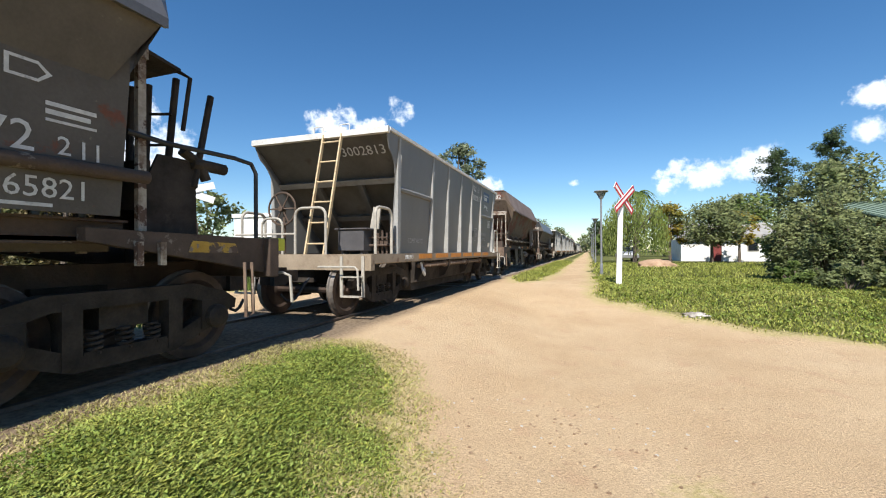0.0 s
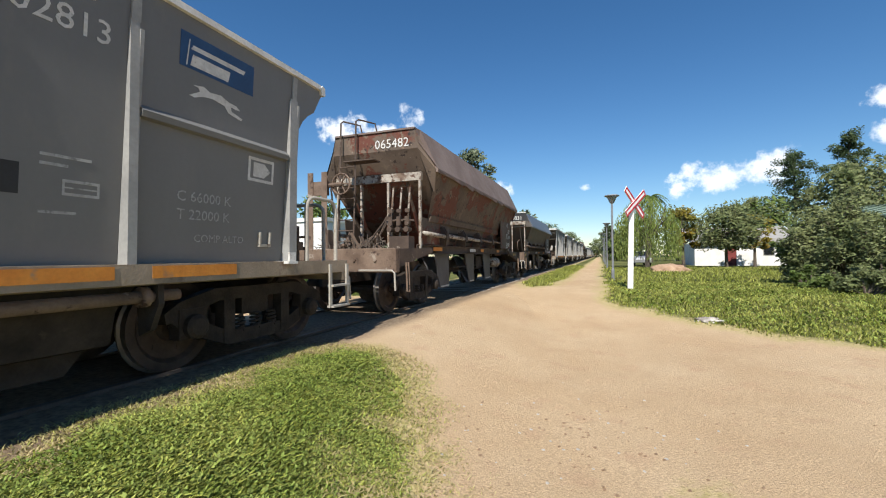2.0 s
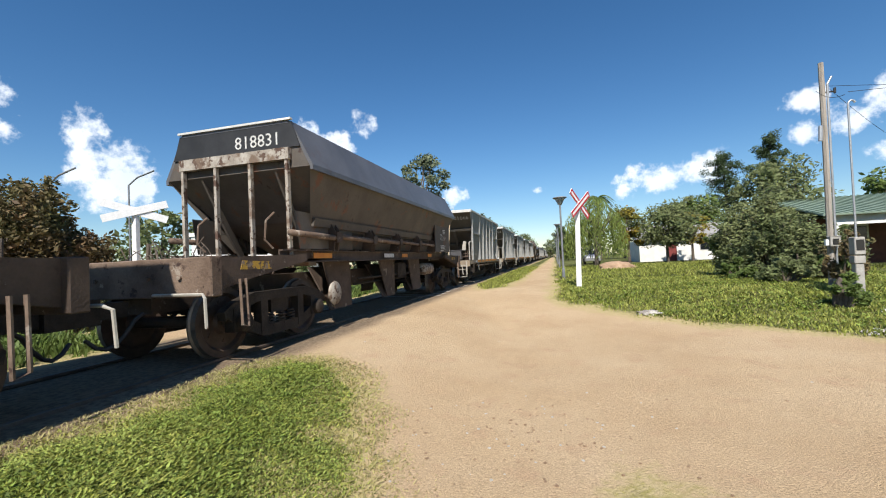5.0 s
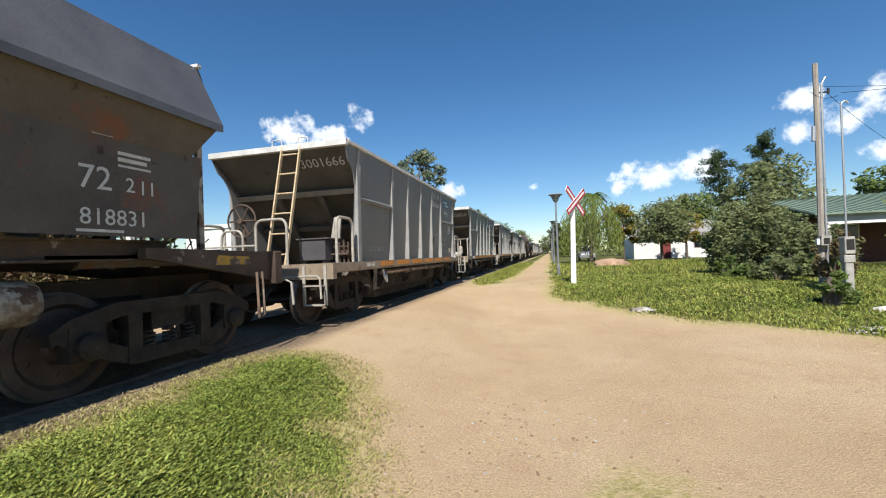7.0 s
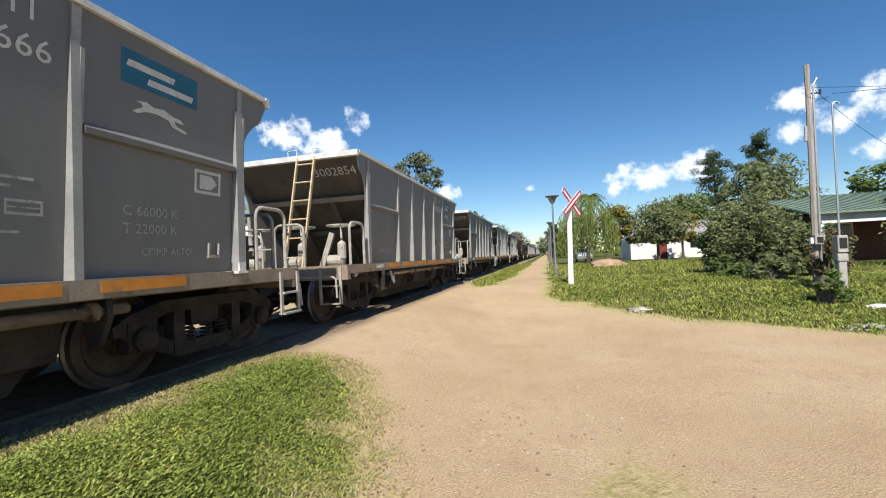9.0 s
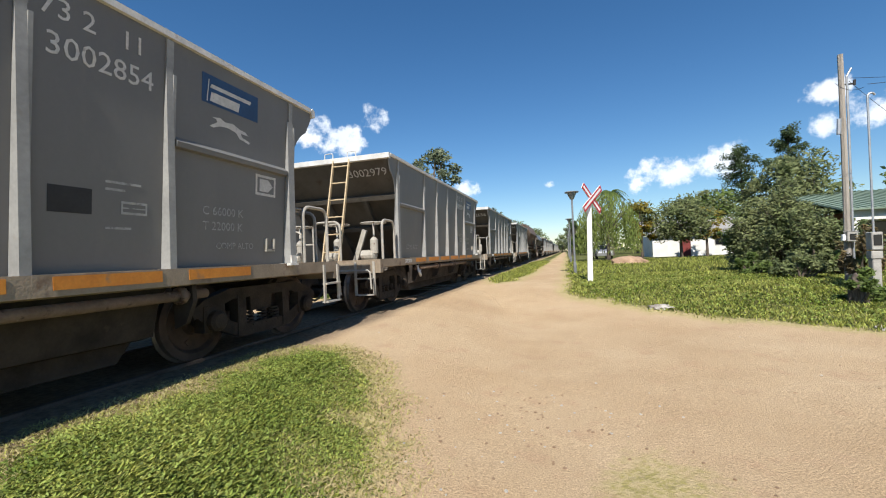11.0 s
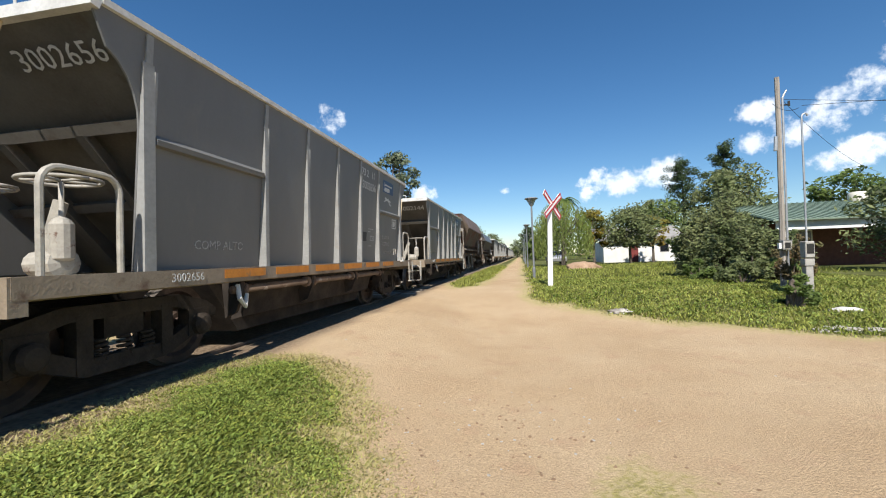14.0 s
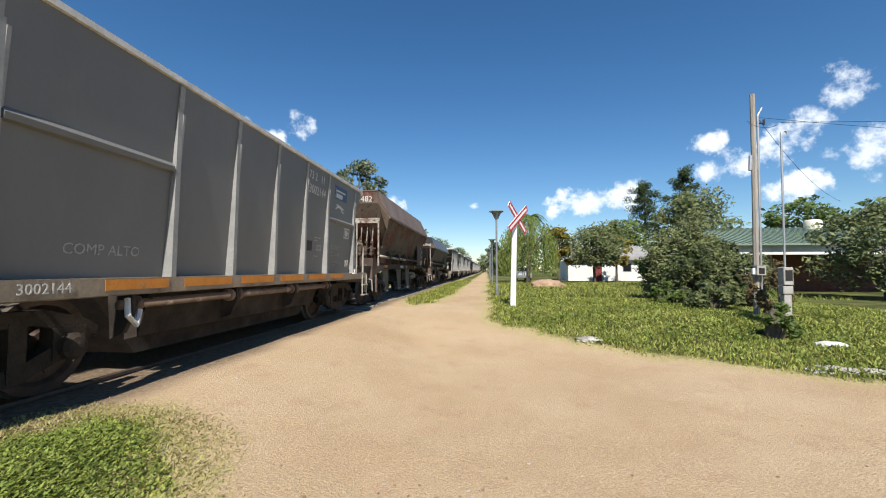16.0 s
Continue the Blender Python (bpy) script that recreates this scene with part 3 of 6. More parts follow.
def build_coupler(wagon, y, s):
    bm = bmesh.new()
    box(bm, -.09, .09, min(y, y + s * .42), max(y, y + s * .42), .62, .80)
    prism(bm, [(-.16, y + s * .36), (.16, y + s * .36), (.14, y + s * .62), (.02, y + s * .58), (-.02, y + s * .48), (-.16, y + s * .60)], "z", .58, .86)
    part("coupler", bm, M_BOGIE, wagon, "rusty knuckle coupler")
    bh = bmesh.new()
    pts = [(.32, y, .66)] + [(.30 - .02 * i, y + s * (.10 + .09 * i), .66 - .34 * math.sin(math.pi * (i + .5) / 7)) for i in range(6)]
    tube(bh, pts, .022, 6)
    part("brake_hose", bh, M_BLACK, wagon, "black rubber brake hose")
    bl = bmesh.new()
    tube(bl, [(.55, y + s * .08, .86), (1.25, y + s * .10, .86), (1.32, y + s * .14, .82), (1.34, y + s * .15, .50)], .018, 6)
    part("uncoupling_lever", bl, M_RAILING, wagon, "pale bent uncoupling bar")


def step_ladder(wagon, x, y, top, low, material, wide=.42):
    bm = bmesh.new()
    for d in (-wide / 2, wide / 2):
        box(bm, x - .012, x + .012, y + d - .025, y + d + .025, low, top)
    for k in range(2):
        z = low + .012 + k * (top - low) * .48
        box(bm, x - .05, x + .05, y - wide / 2, y + wide / 2, z - .012, z + .012)
    part("step", bm, material, wagon, "hanging steel step ladder")


def end_ladder(wagon, x, y, top, low, material, wide=.40):
    """A hanging step ladder on an end beam, its rungs across the wagon."""
    bm = bmesh.new()
    for d in (-wide / 2, wide / 2):
        box(bm, x + d - .025, x + d + .025, y - .012, y + .012, low, top)
    for k in range(2):
        z = low + .012 + k * (top - low) * .48
        box(bm, x - wide / 2, x + wide / 2, y - .05, y + .05, z - .012, z + .012)
    part("step", bm, material, wagon, "hanging steel step ladder")


def handwheel(bm, c, r, spokes=5, axis="z", rr=.016):
    pts = []
    for k in range(25):
        u = 2 * math.pi * k / 24
        d = (r * math.cos(u), r * math.sin(u), 0) if axis == "z" else (r * math.cos(u), 0, r * math.sin(u))
        pts.append(Vector(c) + Vector(d))
    tube(bm, pts, rr, 6)
    for k in range(spokes):
        u = 2 * math.pi * k / spokes
        d = (r * math.cos(u), r * math.sin(u), 0) if axis == "z" else (r * math.cos(u), 0, r * math.sin(u))
        tube(bm, [c, Vector(c) + Vector(d)], rr * .8, 5)


G_HALF, G_TOP, G_SILL, G_X, S_X = 4.03, 3.27, 1.07, 1.45, 1.43
G_LEN = 11.75
G_COLS = [-2.24, -1.12, 0, 1.12, 2.24]
LEAN = 0.15 / 2.2                  # the sides lean outwards towards the top rim


def side_x(z):
    return 1.30 + LEAN * (max(z, G_SILL) - G_SILL)


def on_side(bm, outline, s, a, b):
    """A thin plate on a leaning side: outline in (y, z), from a to b metres proud of the sheet."""
    lo = [bm.verts.new((s * (side_x(z) + a), y, z)) for y, z in outline]
    hi = [bm.verts.new((s * (side_x(z) + b), y, z)) for y, z in outline]
    bm.faces.new(lo)
    bm.faces.new(hi[::-1])
    for i in range(len(outline)):
        j = (i + 1) % len(outline)
        bm.faces.new((lo[j], lo[i], hi[i], hi[j]))


def between_sides(bm, outline, inset):
    """A bar or sheet that reaches from one leaning side to the other."""
    lo = [bm.verts.new((inset - side_x(z), y, z)) for y, z in outline]
    hi = [bm.verts.new((side_x(z) - inset, y, z)) for y, z in outline]
    bm.faces.new(lo)
    bm.faces.new(hi[::-1])
    for i in range(len(outline)):
        j = (i + 1) % len(outline)
        bm.faces.new((lo[j], lo[i], hi[i], hi[j]))


def leaning_face(y, z):
    """Axes of something written on the leaning side that faces +x."""
    a = math.atan(LEAN)
    c, d = math.cos(a), math.sin(a)
    return Matrix(((0, d, c, side_x(z) + .003), (1, 0, 0, y), (0, c, -d, z), (0, 0, 0, 1)))


def build_grey_hopper(kind):
    """An open-platform hopper wagon with sloped ends. kind: equipment on its platforms, 'valves' or 'box'."""
    w = thing("hopper_wagon", "grey steel hopper wagon with ribbed sides and orange sill dashes", "wagon", group="wagons of the train")
    sets = []
    # body: side plates whose top corners sweep outwards to the end rims, and the sloped end sheets
    def edge(s):
        out = [(s * (G_HALF + .06), G_SILL), (s * (G_HALF + .06), 2.35)]
        for k in range(6):
            u = math.pi / 2 * k / 5 * .75
            out.append((s * (G_HALF + .06 + .52 * (1 - math.cos(u)) ), 2.35 + .62 * math.sin(u)))
        return out + [(s * (G_HALF + .50), 3.16), (s * (G_HALF + .50), G_TOP)]
    outline = edge(-1) + edge(1)[::-1]
    for s in (-1, 1):
        bm = bmesh.new()
        on_side(bm, outline, s, -.02, 0)
        part("side_plate", bm, M_GREY, w, "flat grey side sheet")
    # end sheets and their bars: overhang shade is part of M_END's dark tone
    for s in (-1, 1):
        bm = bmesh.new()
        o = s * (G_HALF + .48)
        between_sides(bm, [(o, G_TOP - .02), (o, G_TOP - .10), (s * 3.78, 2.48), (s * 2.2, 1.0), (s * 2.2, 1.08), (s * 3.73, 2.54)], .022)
        part("end_sheet", bm, M_END, w, "dusty inward-sloping end sheet, darkened for overhang shade")
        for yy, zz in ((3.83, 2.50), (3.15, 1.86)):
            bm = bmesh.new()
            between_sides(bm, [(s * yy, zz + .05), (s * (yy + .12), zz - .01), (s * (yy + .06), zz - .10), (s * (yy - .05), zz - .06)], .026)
            part("end_stiffener", bm, M_END, w, "dusty steel stiffener bar, darkened for overhang shade")
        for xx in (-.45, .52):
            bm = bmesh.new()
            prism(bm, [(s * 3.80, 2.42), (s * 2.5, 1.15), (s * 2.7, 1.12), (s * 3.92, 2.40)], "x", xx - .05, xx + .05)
            part("end_stiffener", bm, M_END, w, "dusty steel stiffener bar, darkened for overhang shade")
    bm = bmesh.new()
    for s in (-1, 1):
        o = s * (G_HALF + .50)
        prism(bm, [(o, G_TOP + .03), (o + s * .05, G_TOP + .01), (o + s * .05, G_TOP - .09), (o - s * .02, G_TOP - .10), (o - s * .05, G_TOP - .02)], "x", -G_X - .028, G_X + .028)
        prism(bm, [(s * (G_X - .06), G_TOP - .05), (s * (G_X + .032), G_TOP - .04), (s * (G_X + .032), G_TOP + .02), (s * (G_X - .06), G_TOP + .02)], "y", -G_HALF - .45, G_HALF + .45)
    part("top_rim", bm, M_PALE, w, "pale top rim")
    # ribs in the lightened grey: sunlight is partly in their colour
    for s in (-1, 1):
        for y in G_COLS + [-G_HALF, G_HALF]:
            bm = bmesh.new()
            end = abs(y) > 3.9
            wide, foot = (.12, .12) if end else (.07, .115)
            f0, f1 = s * (side_x(G_SILL) + .002), s * (side_x(2.95) + .002)
            prism(bm, [(f0, G_SILL - .02), (f0 + s * foot, G_SILL - .02), (f1 + s * .016, 2.95), (f1, 2.95)], "y", y - wide / 2, y + wide / 2)
            on_side(bm, [(y - .03, 2.95), (y + .04, 2.95), (y + .04, G_TOP - .06), (y - .03, G_TOP - .06)], s, .002, .02)
            on_side(bm, [(y + wide / 2, G_SILL), (y + wide / 2 + .03, G_SILL), (y + wide / 2 + .03, 2.9), (y + wide / 2, 2.9)], s, .002, .03)
            part("rib", bm, M_RIB, w, "tapered steel rib, its grey lightened for sun")
        for e in (-1, 1):
            bm = bmesh.new()
            f = s * (side_x(2.27) + .002)
            prism(bm, [(f - s * .005, 2.22), (f + s * .05, 2.23), (f + s * .06, 2.28), (f + s * .004, 2.33)], "y", min(e * 2.30, e * 3.95), max(e * 2.30, e * 3.95))
            part("waist_rail", bm, M_GREY, w, "grey horizontal stiffener")
    # underframe
    for s in (-1, 1):
        bm = bmesh.new()
        prism(bm, [(s * (S_X + .01), G_SILL - .002), (s * (S_X + .01), .91), (s * (S_X - .14), .89), (s * (S_X - .14), G_SILL - .002)], "y", -5.1, 5.1)
        part("side_sill", bm, M_TAN, w, "dusty steel sill")
        bm = bmesh.new()
        box(bm, -G_X + .012, G_X - .012, min(s * 5.0, s * 5.12), max(s * 5.0, s * 5.12), .80, 1.064)
        part("headstock", bm, M_TAN, w, "dusty steel end beam")
    bm = bmesh.new()
    box(bm, -.25, .25, -4.99, 4.99, .58, .95)
    part("centre_sill", bm, M_UNDER, w, "sooty centre beam")
    for s in (-1, 1):
        bm = bmesh.new()
        box(bm, -G_X + .1, G_X - .1, min(s * 3.6, s * 5.0), max(s * 3.6, s * 5.0), 1.0, 1.045)
        part("platform", bm, M_TAN, w, "dusty platform plate")
    for y0, y1 in ((-3.1, -2.34), (-2.10, -1.22), (-.98, -.10), (.14, 1.00), (1.26, 2.10), (2.38, 3.2)):
        for s in (-1, 1):
            bm = bmesh.new()
            prism(bm, [(s * (S_X + .012), .955), (s * (S_X + .016), .955), (s * (S_X + .016), 1.053), (s * (S_X + .012), 1.053)], "y", y0, y1)
            part("orange_dash", bm, M_ORANGE, w, "worn orange sill dash")
    bm = bmesh.new()
    prism(bm, [(-2.75, 1.0), (-2.1, .20), (2.1, .20), (2.75, 1.0)], "x", -.85, .85)
    prism(bm, [(.9, .95), (1.2, .95), (1.06, .42), (.9, .38)], "y", -2.3, 2.3)
    part("discharge_hopper", bm, M_UNDER, w, "sooty discharge trough")
    bm = bmesh.new()
    tube(bm, [(1.30, -2.8, .80), (1.30, 2.7, .80)], .05, 10)
    for y in (-2.62, -1.05, -.85, .75, .95, 2.4):
        lathe(bm, [(.05, -.03), (.085, -.03), (.085, .03), (.05, .03)], (1.30, y, .80), "y", 10)
    part("operating_shaft", bm, M_RUSTTAN, w, "dusty horizontal operating shaft", True)
    for y in (-2.7, -.95, .85, 2.5):
        bm = bmesh.new()
        prism(bm, [(1.10, .95), (1.36, .95), (1.38, .74), (1.28, .52), (1.14, .46)], "y", y - .025, y + .025)
        part("shaft_bracket", bm, M_UNDER, w, "dark steel bracket plate")
    bm = bmesh.new()
    tube(bm, [(1.34, -2.75, .86), (1.40, -2.80, .70), (1.40, -2.70, .60), (1.36, -2.62, .74)], .028, 7)
    part("shaft_crank", bm, M_PALE, w, "pale hooked crank")
    build_bogie(w, -3.9, sets)
    build_bogie(w, 3.9, sets)
    for s in (-1, 1):
        build_coupler(w, s * 5.2, s)
        for x in (-1, 1):
            if s > 0:
                step_ladder(w, x * (S_X + .024), s * 4.90, 1.02, .45, M_RAILING, .38)
            else:
                end_ladder(w, x * 1.10, -5.134, 1.03, .36, M_RAILING)
        for x in (-1, 1):
            bm = bmesh.new()
            tube(bm, hoop((x * (G_X - .05), s * 4.3, 1.0), (x * (G_X - .05), s * 4.9, 1.0), .86), .026, 8)
            part("grab_hoop", bm, M_RAILING, w, "bent tube handrail")
        bm = bmesh.new()
        tube(bm, hoop((.28 * s + .2, s * 5.05, 1.0), (.28 * s + .82, s * 5.05, 1.0), .86), .024, 8)
        tube(bm, [(-G_X + .05, s * 5.05, 1.42), (.28 * s + .2, s * 5.05, 1.42)], .018, 6)
        tube(bm, hoop((-.35, s * 5.05, 1.0), (-.8, s * 5.05, 1.0), .7), .022, 8)
        part("end_rail", bm, M_RAILING, w, "bent tube handrail")
        # ladder leaning against the top rim
        bm = bmesh.new()
        foot, head = Vector((.28, s * 5.02, 1.0)), Vector((.36, s * 4.56, G_TOP - .03))
        for d in (-.19, .19):
            a, b = foot + Vector((d, 0, 0)), head + Vector((d, 0, 0))
            v = [bm.verts.new(q + Vector(o)) for q in (a, b) for o in ((-.014, -.03, 0), (.014, -.03, 0), (.014, .03, 0), (-.014, .03, 0))]
            for f4 in ((0, 1, 5, 4), (1, 2, 6, 5), (2, 3, 7, 6), (3, 0, 4, 7), (0, 3, 2, 1), (4, 5, 6, 7)):
                bm.faces.new([v[i] for i in f4])
        for k in range(6):
            c = foot.lerp(head, .11 + k * .165)
            tube(bm, [c - Vector((.19, 0, 0)), c + Vector((.19, 0, 0))], .014, 6)
        part("ladder", bm, M_LADDER, w, "ochre steel ladder")
        for x in (-.05, .5):
            bm = bmesh.new()
            tube(bm, hoop((x, s * (G_HALF + .52), G_TOP), (x + .2, s * (G_HALF + .52), G_TOP), .13, 3, .03), .011, 6)
            part("rim_handle", bm, M_PALE, w)
        if kind == "valves":
            for x, y in ((-.75, 4.55), (.15, 4.5), (1.0, 4.45)):
                bm = bmesh.new()
                tube(bm, [(x, s * y, 1.0), (x, s * y, 1.84)], .02, 8)
                handwheel(bm, (x, s * y, 1.84), .27)
                part("handwheel", bm, M_RAILING, w, "horizontal iron handwheel", True)
                bm = bmesh.new()
                lathe(bm, [(.05, 0), (.085, .02), (.085, .30), (.06, .34), (.03, .36)], (x, s * y, 1.18), "z", 12)
                lathe(bm, [(.05, -.26), (.11, -.24), (.11, -.02), (.13, 0), (.13, .05), (.06, .08)], (x - .05, s * (y - .02), 1.16), "x", 12)
                box(bm, x - .22, x + .12, s * y - .1, s * y + .1, 1.0, 1.06)
                part("valve_body", bm, M_RAILING, w, "dusty cast valve body")
            bm = bmesh.new()
            prism(bm, [(.34, 1.0), (.46, 1.0), (.72, 1.7), (.62, 1.74)], "y", s * 4.2 - .03, s * 4.2 + .03)
            part("brace_plate", bm, M_RAILING, w, "pale slanted brace")
        else:
            bm = bmesh.new()
            tube(bm, [(-.6, s * 4.7, 1.0), (-.6, s * 4.7, 1.9)], .03, 8)
            handwheel(bm, (-.6, s * 4.76, 1.9), .30, 6, "y", .02)
            tube(bm, [(-.6, s * 4.7, 1.9), (-.6, s * 4.82, 1.9)], .05, 8)
            part("brake_wheel", bm, M_FRAME, w, "brown iron brake wheel")
            bm = bmesh.new()
            box(bm, .42, .95, s * 4.35 - .15, s * 4.35 + .15, 1.12, 1.50)
            box(bm, .36, 1.02, s * 4.35 - .18, s * 4.35 + .18, 1.50, 1.53)
            for x in (.48, .88):
                box(bm, x - .03, x + .03, s * 4.35 - .1, s * 4.35 + .1, 1.0, 1.12)
            part("equipment_box", bm, M_CHUTE, w, "dusty steel equipment box", bevel=.01)
            bm = bmesh.new()
            for k in range(4):
                tube(bm, [(1.08 + .09 * k, s * 4.2, 1.0), (1.08 + .09 * k, s * 4.2, 1.45 + .04 * (k % 2))], .02, 6)
                box(bm, 1.05 + .09 * k, 1.12 + .09 * k, s * 4.2 - .05, s * 4.2 + .05, 1.2, 1.3)
            tube(bm, [(.95, s * 4.28, 1.22), (1.40, s * 4.28, 1.22)], .02, 6)
            tube(bm, [(.95, s * 4.28, 1.36), (1.40, s * 4.28, 1.36)], .015, 6)
            part("valve_rack", bm, M_FRAME, w, "dusty pipes and valves")
            bm = bmesh.new()
            prism(bm, [(.92, 1.52), (1.1, 1.52), (1.14, 1.9), (1.0, 1.93)], "y", s * 4.2 - .02, s * 4.2 + .02)
            part("flag_plate", bm, M_RAILING, w, "pale bent plate")
    # markings that every one of them has
    def patch(bm, y0, y1, z0, z1, a=.001, b=.003):
        on_side(bm, [(y0, z0), (y1, z0), (y1, z1), (y0, z1)], 1, a, b)

    bm = bmesh.new()
    patch(bm, 1.30, 1.60, 1.53, 1.73)
    part("black_panel", bm, M_BLACK, w, "small black painted rectangle")
    for y0, y1, z in ((1.70, 2.0, 1.80), (1.70, 1.86, 1.74), (1.70, 1.92, 1.42)):
        bm = bmesh.new()
        patch(bm, y0, y1, z, z + .02)
        part("printed_line", bm, M_FAINT, w, "faded line of small print")
    bm = bmesh.new()
    for y0, y1, z0, z1 in ((1.83, 2.06, 1.64, 1.66), (1.83, 2.06, 1.55, 1.57), (1.83, 1.845, 1.57, 1.64), (2.045, 2.06, 1.57, 1.64), (1.845, 2.045, 1.60, 1.61)):
        patch(bm, y0, y1, z0, z1)
    part("printed_box", bm, M_FAINT, w, "faded outlined box of small print")
    bm = bmesh.new()
    for y0, y1, z0, z1 in ((3.42, 3.78, 1.92, 1.95), (3.42, 3.78, 2.14, 2.17), (3.42, 3.45, 1.95, 2.14), (3.75, 3.78, 1.95, 2.14)):
        patch(bm, y0, y1, z0, z1)
    on_side(bm, [(3.49, 1.97), (3.64, 1.97), (3.73, 2.045), (3.64, 2.12), (3.49, 2.12)], 1, .001, .003)
    part("arrow_sign", bm, M_STENCIL, w, "white stencilled arrow sign")
    bm = bmesh.new()
    for y0, y1, z0, z1 in ((3.60, 3.62, 1.25, 1.39), (3.74, 3.76, 1.25, 1.39), (3.60, 3.76, 1.23, 1.26)):
        patch(bm, y0, y1, z0, z1, .001, .035)
    part("card_holder", bm, M_RAILING, w, "small steel card holder")
    bm = bmesh.new()
    box(bm, S_X - .1, S_X + .075, 3.86, 4.02, G_SILL - .03, G_SILL)
    box(bm, S_X + .045, S_X + .065, 3.89, 3.99, G_SILL, G_SILL + .10)
    part("tow_bracket", bm, M_PALE, w, "pale towing bracket on the sill")
    lettering("marking", "C 66000 K", .13, leaning_face(2.94, 1.62), w, M_FAINT)
    lettering("marking", "T 22000 K", .13, leaning_face(2.94, 1.46), w, M_FAINT)
    lettering("marking", "COMP ALTO", .10, leaning_face(3.12, 1.26), w, M_FAINT)
    lettering("marking", "COMP ALTO", .14, leaning_face(-3.0, 1.28), w, M_FAINT)
    return w, sets


def dress_grey(w, number, panel):
    """A wagon's own numbers, its panel and the running-dog shape."""
    lettering("number", number, .24, leaning_face(1.68, 2.675), w, M_STENCIL, "white stencilled wagon number")
    lettering("number", "73 2   11", .22, leaning_face(1.62, 2.95), w, M_STENCIL)
    lettering("number", number, .12, side_face(S_X + .018, -3.62, .955), w, M_STENCIL)
    lettering("number", number, .27, end_face(.84, -4.16 - .10, 2.79 + .10, 44), w, M_STENCIL, "faded stencilled wagon number")
    bm = bmesh.new()
    on_side(bm, [(2.62, 2.78), (3.43, 2.78), (3.43, 3.08), (2.62, 3.08)], 1, .001, .003)
    p = part("panel", bm, M_BLUE if panel == "blue" else M_TEAL, w, "blue painted panel with white bars" if panel == "blue" else "teal painted panel with white bars")
    for y0, y1, z0, z1 in ((2.68, 2.69, 2.80, 3.03), (2.72, 3.30, 2.95, 2.99), (2.72, 3.12, 2.81, 2.91)) if panel == "blue" else ((2.66, 3.14, 2.935, 2.995), (2.86, 3.36, 2.83, 2.89)):
        bm = bmesh.new()
        on_side(bm, [(y0, z0), (y1, z0), (y1 + .02, z1), (y0 + .02, z1)], 1, .003, .005)
        part("bar", bm, M_STENCIL, p)
    bm = bmesh.new()
    dog = [(0, .10), (.12, .13), (.2, .09), (.34, .11), (.46, .06), (.56, .05), (.62, .0), (.54, .0), (.48, .01), (.5, -.05), (.66, -.10), (.64, -.13), (.46, -.09), (.40, -.01), (.24, .02), (.12, .0), (.02, -.05), (-.04, -.04), (.08, .05), (.06, .09)]
    on_side(bm, [(2.76 + a * .84, 2.58 + b * .7) for a, b in dog], 1, .001, .003)
    part("running_dog_shape", bm, M_STENCIL, w, "white running-animal silhouette")


B_LEN = 13.8


def block(*span):
    bm = bmesh.new()
    box(bm, *span)
    return bm


